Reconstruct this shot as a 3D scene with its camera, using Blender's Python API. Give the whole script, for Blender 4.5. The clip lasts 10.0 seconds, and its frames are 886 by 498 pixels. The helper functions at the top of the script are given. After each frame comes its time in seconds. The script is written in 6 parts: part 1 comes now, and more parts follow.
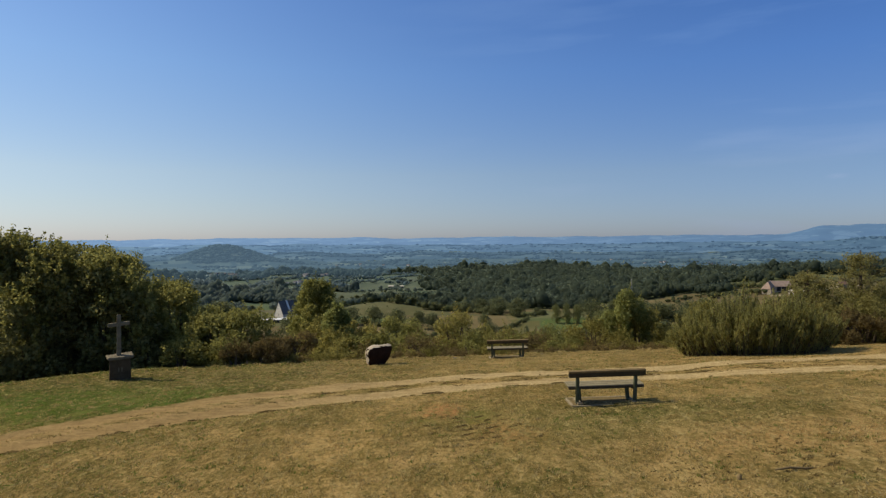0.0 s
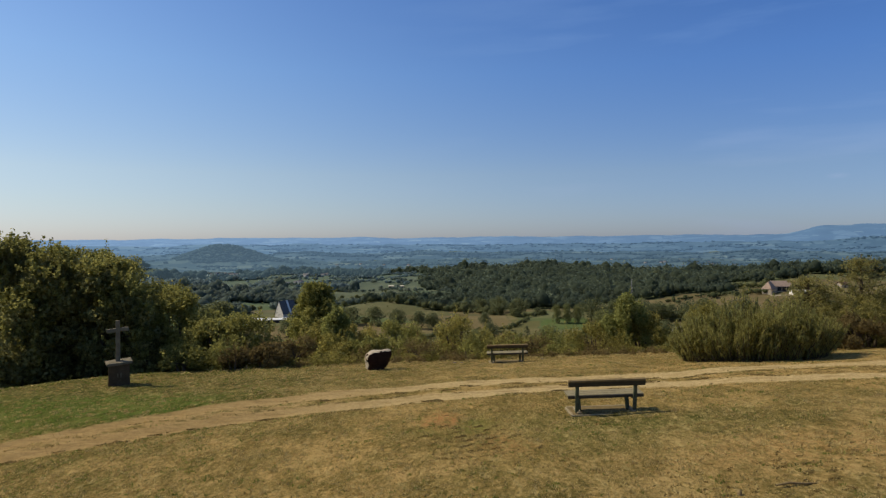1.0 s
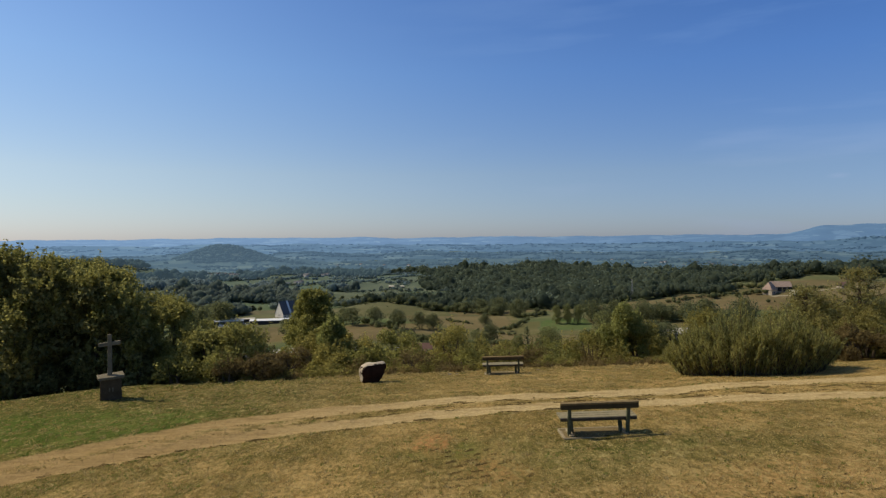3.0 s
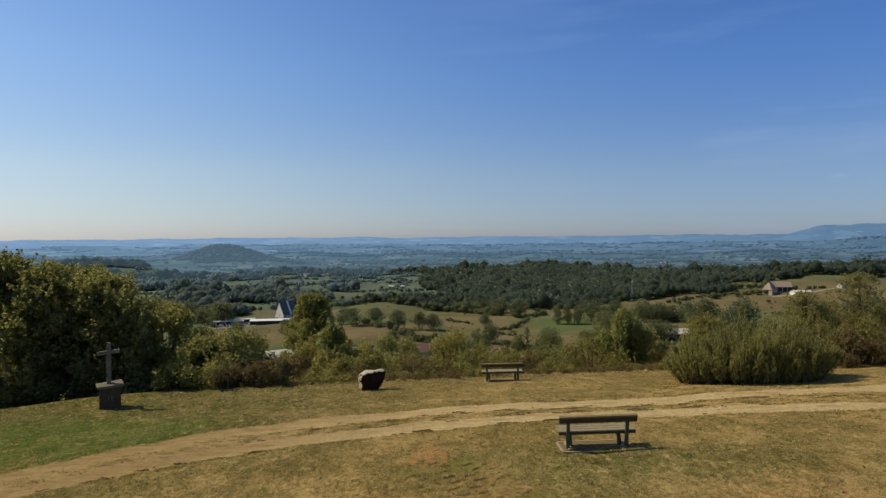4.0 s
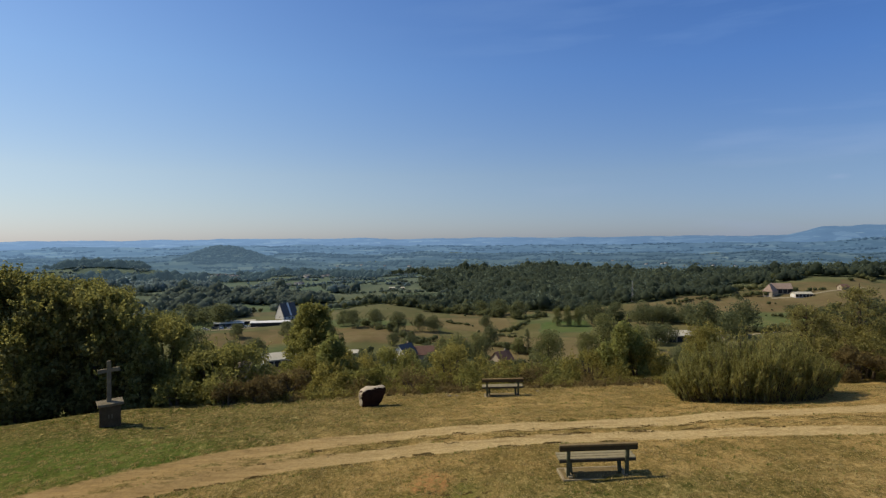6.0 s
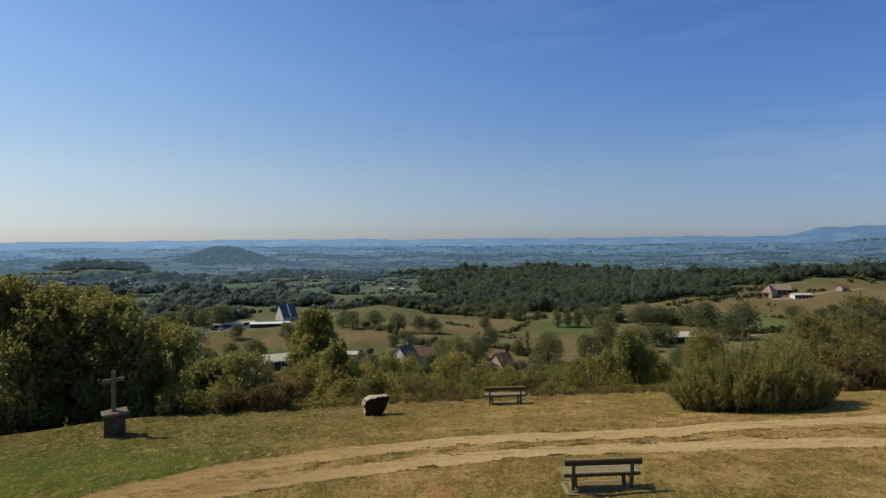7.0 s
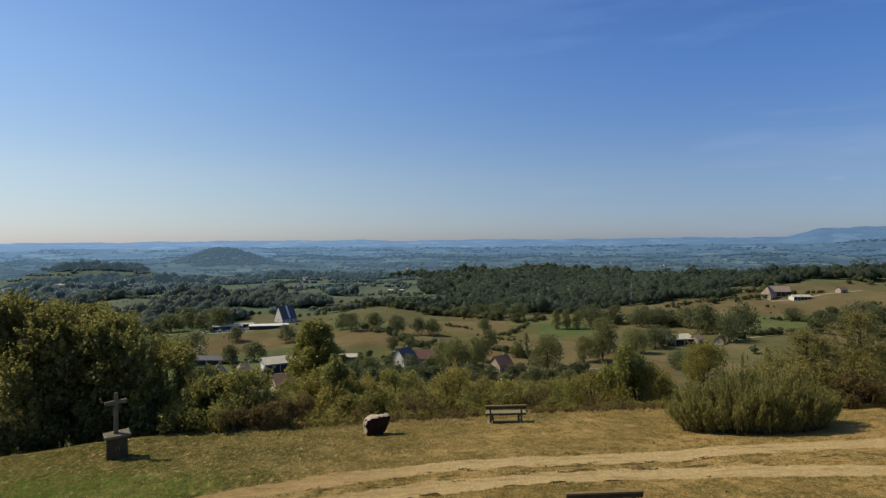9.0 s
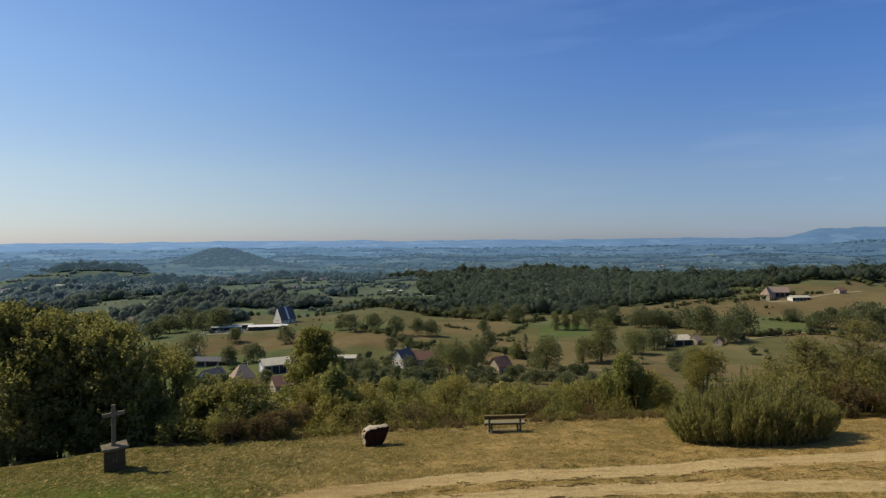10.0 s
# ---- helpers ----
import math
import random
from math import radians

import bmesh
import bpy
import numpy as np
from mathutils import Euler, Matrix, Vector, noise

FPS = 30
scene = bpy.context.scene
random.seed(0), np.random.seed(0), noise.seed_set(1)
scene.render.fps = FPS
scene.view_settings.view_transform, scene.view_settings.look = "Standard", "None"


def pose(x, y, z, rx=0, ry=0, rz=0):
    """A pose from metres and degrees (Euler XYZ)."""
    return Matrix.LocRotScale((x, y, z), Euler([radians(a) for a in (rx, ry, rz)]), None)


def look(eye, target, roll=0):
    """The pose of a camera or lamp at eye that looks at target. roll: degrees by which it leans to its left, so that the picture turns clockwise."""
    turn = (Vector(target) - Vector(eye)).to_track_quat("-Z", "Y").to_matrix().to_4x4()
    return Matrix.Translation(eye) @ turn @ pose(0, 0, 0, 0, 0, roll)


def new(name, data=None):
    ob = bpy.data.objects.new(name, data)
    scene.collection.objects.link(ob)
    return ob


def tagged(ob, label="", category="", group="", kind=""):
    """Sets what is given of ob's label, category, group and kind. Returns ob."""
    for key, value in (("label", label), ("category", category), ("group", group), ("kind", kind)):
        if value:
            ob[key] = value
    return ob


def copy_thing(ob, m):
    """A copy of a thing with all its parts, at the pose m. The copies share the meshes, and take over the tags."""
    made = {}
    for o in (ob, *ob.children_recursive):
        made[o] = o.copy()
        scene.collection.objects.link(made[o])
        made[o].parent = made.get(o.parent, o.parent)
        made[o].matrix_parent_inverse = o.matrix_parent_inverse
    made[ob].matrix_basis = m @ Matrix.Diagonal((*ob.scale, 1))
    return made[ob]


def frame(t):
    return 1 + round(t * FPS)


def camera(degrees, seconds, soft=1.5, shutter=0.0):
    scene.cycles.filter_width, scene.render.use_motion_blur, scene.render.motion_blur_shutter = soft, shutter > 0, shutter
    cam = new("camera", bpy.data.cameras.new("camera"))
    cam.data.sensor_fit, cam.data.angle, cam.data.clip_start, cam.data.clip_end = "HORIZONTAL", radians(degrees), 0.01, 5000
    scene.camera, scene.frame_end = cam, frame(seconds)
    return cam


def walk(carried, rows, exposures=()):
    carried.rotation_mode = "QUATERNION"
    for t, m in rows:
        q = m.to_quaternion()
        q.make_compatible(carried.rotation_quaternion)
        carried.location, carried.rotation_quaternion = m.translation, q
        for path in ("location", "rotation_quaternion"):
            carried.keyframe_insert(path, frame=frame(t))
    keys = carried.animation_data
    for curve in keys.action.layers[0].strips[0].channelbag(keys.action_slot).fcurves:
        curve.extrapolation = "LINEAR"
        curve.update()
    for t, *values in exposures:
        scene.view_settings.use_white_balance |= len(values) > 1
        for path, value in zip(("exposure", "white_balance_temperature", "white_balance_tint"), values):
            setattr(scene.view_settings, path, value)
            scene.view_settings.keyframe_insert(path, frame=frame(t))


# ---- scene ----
from itertools import product

cam = camera(73.7, 10.0, soft=1.3)
PATH = [
    (0, (-0.031, -0.101, 4.099), (-0.023, 1.899, 4.073), -0.42),
    (0.5, (-0.037, -0.085, 4.204), (-0.029, 1.915, 4.177), -0.42),
    (1, (-0.001, -0.049, 4.326), (0.006, 1.951, 4.299), -0.42),
    (1.5, (0.051, -0.004, 4.455), (0.057, 1.996, 4.427), -0.42),
    (2, (0.117, 0.047, 4.589), (0.123, 2.047, 4.562), -0.42),
    (2.5, (0.192, 0.105, 4.695), (0.198, 2.105, 4.668), -0.42),
    (4, (0.282, 0.14, 5.17), (0.287, 2.14, 5.142), -0.42),
    (4.5, (0.304, 0.149, 5.319), (0.309, 2.149, 5.292), -0.42),
    (5, (0.319, 0.166, 5.477), (0.323, 2.166, 5.452), -0.42),
    (5.5, (0.319, 0.17, 5.642), (0.323, 2.169, 5.617), -0.42),
    (7, (0.134, 0.063, 6.193), (0.14, 2.063, 6.171), -0.42),
    (7.5, (0.085, 0.017, 6.382), (0.092, 2.017, 6.361), -0.42),
    (8, (0.077, -0.009, 6.583), (0.084, 1.991, 6.563), -0.42),
    (8.5, (0.077, -0.034, 6.8), (0.084, 1.966, 6.779), -0.42),
    (9, (0.058, -0.027, 7.029), (0.067, 1.973, 7.01), -0.42),
    (9.5, (0.057, -0.019, 7.234), (0.067, 1.981, 7.216), -0.42),
    (10, (0.076, 0.029, 7.456), (0.088, 2.028, 7.438), -0.42),
]
walk(cam, [(t, look(eye, target, roll)) for t, eye, target, roll in PATH])

# ---- light ----
SUN_TURN, SUN_HIGH = 76, 46          # degrees left of straight ahead, degrees above the horizon

sun_data = bpy.data.lights.new("sun", "SUN")
sun_data.energy, sun_data.angle, sun_data.color = 4.4, radians(0.55), (1.0, 0.89, 0.70)
sun = new("sun", sun_data)
sun_way = Vector((-math.sin(radians(SUN_TURN)) * math.cos(radians(SUN_HIGH)),
                  math.cos(radians(SUN_TURN)) * math.cos(radians(SUN_HIGH)), math.sin(radians(SUN_HIGH))))
sun.matrix_world = look(sun_way * 60, (0, 0, 0))

world = bpy.data.worlds.new("sky")
scene.world = world
world.use_nodes = True
wn, wl = world.node_tree.nodes, world.node_tree.links
sky = wn.new("ShaderNodeTexSky")
sky.sky_type, sky.sun_disc = "NISHITA", False
sky.sun_elevation, sky.sun_rotation = radians(SUN_HIGH), radians(-SUN_TURN)
sky.altitude, sky.air_density, sky.dust_density, sky.ozone_density = 300, 1.0, 0.5, 2.0
background = wn["Background"]
background.inputs["Strength"].default_value = 0.126
# faint cirrus, drawn out to the side
where = wn.new("ShaderNodeTexCoord")
stretch = wn.new("ShaderNodeMapping")
stretch.inputs["Scale"].default_value = (1.6, 1.6, 11)
stretch.inputs["Rotation"].default_value = (0, radians(-9), 0)
cirrus = wn.new("ShaderNodeTexNoise")
cirrus.inputs["Scale"].default_value, cirrus.inputs["Detail"].default_value = 1.7, 6
veil = wn.new("ShaderNodeMapRange")
veil.inputs["From Min"].default_value, veil.inputs["From Max"].default_value = 0.52, 0.8
veil.inputs["To Max"].default_value = 0.28
blend = wn.new("ShaderNodeMix")
blend.data_type = "RGBA"
blend.inputs["B"].default_value = (6.5, 6.9, 7.4, 1)
wl.new(where.outputs["Generated"], stretch.inputs["Vector"])
wl.new(stretch.outputs["Vector"], cirrus.inputs["Vector"])
wl.new(cirrus.outputs["Fac"], veil.inputs["Value"])
# one small far cloud
squeeze = wn.new("ShaderNodeVectorMath")
squeeze.operation = "MULTIPLY"
squeeze.inputs[1].default_value = (1, 1, 3.4)
apart = wn.new("ShaderNodeVectorMath")
apart.operation = "DISTANCE"
apart.inputs[1].default_value = (0.556, 0.826, 0.0876 * 3.4)
puff = wn.new("ShaderNodeMapRange")
puff.inputs["From Min"].default_value, puff.inputs["From Max"].default_value, puff.inputs["To Min"].default_value, puff.inputs["To Max"].default_value = 0.0, 0.017, 0.22, 0.0
cloudy = wn.new("ShaderNodeMath")
cloudy.operation = "MAXIMUM"
wl.new(where.outputs["Generated"], squeeze.inputs[0])
wl.new(squeeze.outputs[0], apart.inputs[0])
wl.new(apart.outputs["Value"], puff.inputs["Value"])
wl.new(puff.outputs["Result"], cloudy.inputs[0])
spread = wn.new("ShaderNodeSeparateXYZ")
wl.new(where.outputs["Generated"], spread.inputs["Vector"])
aside = wn.new("ShaderNodeMapRange")
aside.inputs["From Min"].default_value, aside.inputs["From Max"].default_value = -0.15, 0.5
wl.new(spread.outputs["X"], aside.inputs["Value"])
thin = wn.new("ShaderNodeMath")
thin.operation = "MULTIPLY"
wl.new(veil.outputs["Result"], thin.inputs[0])
wl.new(aside.outputs["Result"], thin.inputs[1])
wl.new(thin.outputs[0], cloudy.inputs[1])
wl.new(cloudy.outputs[0], blend.inputs["Factor"])
wl.new(sky.outputs["Color"], blend.inputs["A"])
# clear dry air above and away from the sun, pale haze along the horizon
up = wn.new("ShaderNodeSeparateXYZ")
wl.new(where.outputs["Generated"], up.inputs["Vector"])
sides = []
for stops in (((0.0, (0.56, 0.60, 0.81)), (0.06, (0.68, 0.68, 0.75)), (0.11, (0.78, 0.75, 0.755)), (0.27, (0.74, 0.84, 0.93)), (0.45, (0.62, 0.78, 1.0)), (0.75, (0.92, 0.94, 1.0))),
              ((0.0, (0.385, 0.465, 0.735)), (0.11, (0.49, 0.565, 0.745)), (0.27, (0.395, 0.61, 0.965)), (0.45, (0.345, 0.575, 0.965)), (0.75, (0.85, 0.92, 1.0)))):
    air = wn.new("ShaderNodeValToRGB")
    while len(air.color_ramp.elements) < len(stops):
        air.color_ramp.elements.new(0.5)
    for stop, (at, tint) in zip(air.color_ramp.elements, stops):
        stop.position, stop.color = at, (*tint, 1)
    wl.new(up.outputs["Z"], air.inputs["Fac"])
    sides.append(air)
across = wn.new("ShaderNodeMapRange")
across.interpolation_type = "SMOOTHSTEP"
across.inputs["From Min"].default_value, across.inputs["From Max"].default_value = -0.75, 0.75
wl.new(up.outputs["X"], across.inputs["Value"])
clear = wn.new("ShaderNodeMix")
clear.data_type = "RGBA"
wl.new(across.outputs["Result"], clear.inputs["Factor"])
wl.new(sides[0].outputs["Color"], clear.inputs["A"])
wl.new(sides[1].outputs["Color"], clear.inputs["B"])
tinted = wn.new("ShaderNodeMix")
tinted.data_type, tinted.blend_type = "RGBA", "MULTIPLY"
tinted.inputs["Factor"].default_value = 1.0
wl.new(blend.outputs["Result"], tinted.inputs["A"])
wl.new(clear.outputs["Result"], tinted.inputs["B"])
wl.new(tinted.outputs["Result"], background.inputs["Color"])
scene.view_settings.exposure = 0.0


# ---- materials ----
def shader(name, rough=0.9):
    m = bpy.data.materials.new(name)
    m.use_nodes = True
    p = m.node_tree.nodes["Principled BSDF"]
    p.inputs["Roughness"].default_value = rough
    p.inputs["Specular IOR Level"].default_value = 0.25 if rough < 0.95 else 0.0
    return m, m.node_tree.nodes, m.node_tree.links, p


def noise_node(n, l, scale, detail=5, coords="Object", rough=0.6, squash=None):
    c = n.new("ShaderNodeTexCoord")
    t = n.new("ShaderNodeTexNoise")
    t.inputs["Scale"].default_value, t.inputs["Detail"].default_value, t.inputs["Roughness"].default_value = scale, detail, rough
    if squash:
        g = n.new("ShaderNodeMapping")
        g.inputs["Scale"].default_value = squash
        l.new(c.outputs[coords], g.inputs["Vector"])
        l.new(g.outputs["Vector"], t.inputs["Vector"])
    else:
        l.new(c.outputs[coords], t.inputs["Vector"])
    return t.outputs["Fac"]


def ramp(n, l, value, stops):
    r = n.new("ShaderNodeValToRGB")
    e = r.color_ramp.elements
    while len(e) < len(stops):
        e.new(0.5)
    for one, (at, colour) in zip(e, stops):
        one.position, one.color = at, (*colour, 1)
    l.new(value, r.inputs["Fac"])
    return r.outputs["Color"]


def mix(n, l, factor, a, b, how="MIX"):
    m = n.new("ShaderNodeMix")
    m.data_type, m.blend_type = "RGBA", how
    for key, value in (("Factor", factor), ("A", a), ("B", b)):
        if isinstance(value, (int, float)):
            m.inputs[key].default_value = value
        elif isinstance(value, tuple):
            m.inputs[key].default_value = (*value, 1)
        else:
            l.new(value, m.inputs[key])
    return m.outputs["Result"]


def calc(n, l, how, a, b):
    m = n.new("ShaderNodeMath")
    m.operation, m.use_clamp = how, how in ("MULTIPLY", "ADD", "SUBTRACT")
    for i, value in enumerate((a, b)):
        if isinstance(value, (int, float)):
            m.inputs[i].default_value = value
        else:
            l.new(value, m.inputs[i])
    return m.outputs[0]


def stretch_range(n, l, value, low, high):
    m = n.new("ShaderNodeMapRange")
    m.inputs["From Min"].default_value, m.inputs["From Max"].default_value = low, high
    l.new(value, m.inputs["Value"])
    return m.outputs["Result"]


def relief(n, l, p, value, strength, distance):
    b = n.new("ShaderNodeBump")
    b.inputs["Strength"].default_value, b.inputs["Distance"].default_value = strength, distance
    l.new(value, b.inputs["Height"])
    l.new(b.outputs["Normal"], p.inputs["Normal"])


def plain(name, dark, light, scale, rough=0.85, bump=0.3, depth=0.01, metal=0.0, fine=None, spread=0.0):
    """A surface of two close tones at two scales, with relief."""
    m, n, l, p = shader(name, rough)
    big = noise_node(n, l, scale)
    small = noise_node(n, l, fine or scale * 9, 4)
    c = ramp(n, l, big, ((0.3, dark), (0.7, light)))
    c = mix(n, l, 0.45, c, ramp(n, l, small, ((0.25, tuple(v * 0.55 for v in dark)), (0.75, tuple(min(v * 1.2, 0.9) for v in light)))))
    if spread:
        info = n.new("ShaderNodeObjectInfo")
        c = mix(n, l, spread, c, ramp(n, l, info.outputs["Random"], ((0, dark), (1, light))))
    l.new(c, p.inputs["Base Color"])
    p.inputs["Metallic"].default_value = metal
    relief(n, l, p, small, bump, depth)
    return m


def foliage(name, stops, through_light=0.35, rough=0.6, patches=0.9):
    """Leaves: each its own tone, part of the light goes through."""
    m, n, l, p = shader(name, rough)
    geo = n.new("ShaderNodeNewGeometry")
    c = ramp(n, l, geo.outputs["Random Per Island"], stops)
    info = n.new("ShaderNodeObjectInfo")
    c = mix(n, l, 0.25, c, ramp(n, l, info.outputs["Random"], (stops[0], stops[-1])))
    patch = stretch_range(n, l, noise_node(n, l, patches, 3), 0.3, 0.7)
    c = mix(n, l, calc(n, l, "MULTIPLY", patch, 0.5), c, stops[-1][1])
    c = mix(n, l, calc(n, l, "SUBTRACT", 0.45, patch), c, stops[0][1])
    l.new(c, p.inputs["Base Color"])
    t = n.new("ShaderNodeBsdfTranslucent")
    l.new(c, t.inputs["Color"])
    s = n.new("ShaderNodeMixShader")
    s.inputs[0].default_value = through_light
    l.new(p.outputs[0], s.inputs[1])
    l.new(t.outputs[0], s.inputs[2])
    l.new(s.outputs[0], n["Material Output"].inputs["Surface"])
    return m


def attribute(n, name):
    a = n.new("ShaderNodeAttribute")
    a.attribute_name = name
    return a.outputs["Fac"]


def ground_material():
    m, n, l, p = shader("dry_grassland", 0.95)
    # noise here, in grain and fleck too, is stretched along y for the camera's view
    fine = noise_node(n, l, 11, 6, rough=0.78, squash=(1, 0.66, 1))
    mid = noise_node(n, l, 1.5, 7, rough=0.78, squash=(1, 0.75, 1))
    wide = noise_node(n, l, 0.42, 5, rough=0.62)
    streak = noise_node(n, l, 5.5, 6, squash=(1, 0.8, 1), rough=0.8)
    # mown dry grass with thin and green places
    tone = calc(n, l, "ADD", calc(n, l, "MULTIPLY", mid, 0.42), calc(n, l, "MULTIPLY", streak, 0.28))
    tone = calc(n, l, "ADD", tone, calc(n, l, "MULTIPLY", calc(n, l, "SUBTRACT", fine, 0.07), 0.46))
    tone = calc(n, l, "ADD", tone, calc(n, l, "MULTIPLY", calc(n, l, "SUBTRACT", wide, 0.42), 0.42))
    tone = calc(n, l, "ADD", tone, calc(n, l, "MULTIPLY", attribute(n, "straw"), 0.06))
    tone = calc(n, l, "SUBTRACT", tone, calc(n, l, "MULTIPLY", attribute(n, "olive"), 0.032))
    lawn = ramp(n, l, tone, ((0.42, (0.052, 0.046, 0.012)), (0.49, (0.107, 0.081, 0.022)), (0.54, (0.162, 0.115, 0.034)), (0.585, (0.228, 0.154, 0.049)),
                             (0.68, (0.395, 0.258, 0.094))))
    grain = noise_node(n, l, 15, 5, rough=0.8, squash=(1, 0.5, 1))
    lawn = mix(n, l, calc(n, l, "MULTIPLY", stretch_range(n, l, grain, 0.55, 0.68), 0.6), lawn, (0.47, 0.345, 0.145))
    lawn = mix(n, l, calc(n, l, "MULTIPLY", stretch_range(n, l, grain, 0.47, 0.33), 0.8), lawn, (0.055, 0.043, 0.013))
    lawn = mix(n, l, attribute(n, "olive"), lawn, mix(n, l, 1.0, lawn, (0.68, 0.79, 0.82), "MULTIPLY"))
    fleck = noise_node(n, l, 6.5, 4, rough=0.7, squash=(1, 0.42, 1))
    rough_turf = calc(n, l, "ADD", calc(n, l, "MULTIPLY", attribute(n, "olive"), 0.6), 0.3)
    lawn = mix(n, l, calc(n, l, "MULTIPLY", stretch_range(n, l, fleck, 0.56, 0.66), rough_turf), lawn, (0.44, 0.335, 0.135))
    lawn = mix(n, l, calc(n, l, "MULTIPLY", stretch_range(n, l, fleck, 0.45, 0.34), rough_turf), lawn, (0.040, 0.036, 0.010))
    lush = calc(n, l, "MULTIPLY", attribute(n, "lush"), stretch_range(n, l, streak, 0.34, 0.66))
    lawn = mix(n, l, lush, lawn, ramp(n, l, fine, ((0.3, (0.034, 0.078, 0.010)), (0.7, (0.098, 0.165, 0.024)))))
    bald = calc(n, l, "MULTIPLY", attribute(n, "bald"), stretch_range(n, l, streak, 0.45, 0.52))
    lawn = mix(n, l, bald, lawn, ramp(n, l, fine, ((0.3, (0.19, 0.095, 0.032)), (0.7, (0.44, 0.235, 0.085)))))
    crumb = noise_node(n, l, 3.2, 6, rough=0.75, squash=(0.55, 1.5, 1))
    earth = calc(n, l, "ADD", attribute(n, "earth"), calc(n, l, "MULTIPLY", calc(n, l, "SUBTRACT", crumb, 0.42), 1.5))
    earth = stretch_range(n, l, earth, 0.42, 0.66)
    earth = calc(n, l, "MULTIPLY", earth, stretch_range(n, l, attribute(n, "earth"), 0.02, 0.12))
    pale = ramp(n, l, fine, ((0.25, (0.25, 0.172, 0.072)), (0.5, (0.44, 0.322, 0.146)), (0.75, (0.60, 0.46, 0.225))))
    ochre = ramp(n, l, crumb, ((0.3, (0.185, 0.112, 0.042)), (0.55, (0.30, 0.192, 0.075)), (0.75, (0.42, 0.29, 0.13))))
    dirt = mix(n, l, calc(n, l, "MULTIPLY", attribute(n, "ochre"), 0.8), pale, ochre)
    drag = noise_node(n, l, 1.9, 7, rough=0.72, squash=(0.4, 2.2, 1))
    dirt = mix(n, l, calc(n, l, "MULTIPLY", stretch_range(n, l, drag, 0.5, 0.64), 0.6), dirt, (0.19, 0.118, 0.045))
    lawn = mix(n, l, calc(n, l, "MULTIPLY", earth, 0.92), lawn, dirt)
    # fields of the valley
    acre = noise_node(n, l, 0.02, 5)
    rows = noise_node(n, l, 0.11, 5, rough=0.7)
    field = ramp(n, l, attribute(n, "crop"), ((0.0, (0.152, 0.118, 0.056)), (0.3, (0.125, 0.089, 0.044)), (0.55, (0.106, 0.096, 0.040)),
                                              (0.8, (0.090, 0.102, 0.046)), (1.0, (0.070, 0.105, 0.034))))
    field = mix(n, l, calc(n, l, "MULTIPLY", stretch_range(n, l, rows, 0.4, 0.75), 0.5), field, (0.10, 0.10, 0.032))
    field = mix(n, l, calc(n, l, "MULTIPLY", stretch_range(n, l, acre, 0.45, 0.7), 0.2), field, (0.20, 0.17, 0.085))
    pasture = noise_node(n, l, 0.045, 7, rough=0.68, squash=(1, 0.7, 1))
    field = mix(n, l, calc(n, l, "MULTIPLY", stretch_range(n, l, pasture, 0.5, 0.68), 0.35), field, (0.215, 0.168, 0.090))
    field = mix(n, l, calc(n, l, "MULTIPLY", stretch_range(n, l, pasture, 0.47, 0.32), 0.55), field, (0.072, 0.076, 0.034))
    field = mix(n, l, attribute(n, "shrubby"), field, ramp(n, l, rows, ((0.3, (0.045, 0.056, 0.028)), (0.7, (0.10, 0.11, 0.05)))))
    # haze painted in: far fields fade to a bluish green
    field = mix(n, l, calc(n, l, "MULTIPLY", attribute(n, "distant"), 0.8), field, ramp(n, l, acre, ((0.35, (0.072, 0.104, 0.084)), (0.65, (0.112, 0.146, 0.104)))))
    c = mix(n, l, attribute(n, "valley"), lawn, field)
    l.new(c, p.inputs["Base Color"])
    rough = calc(n, l, "ADD", calc(n, l, "MULTIPLY", fine, 0.6), calc(n, l, "MULTIPLY", streak, 0.6))
    relief(n, l, p, rough, 1.0, 0.07)
    return m


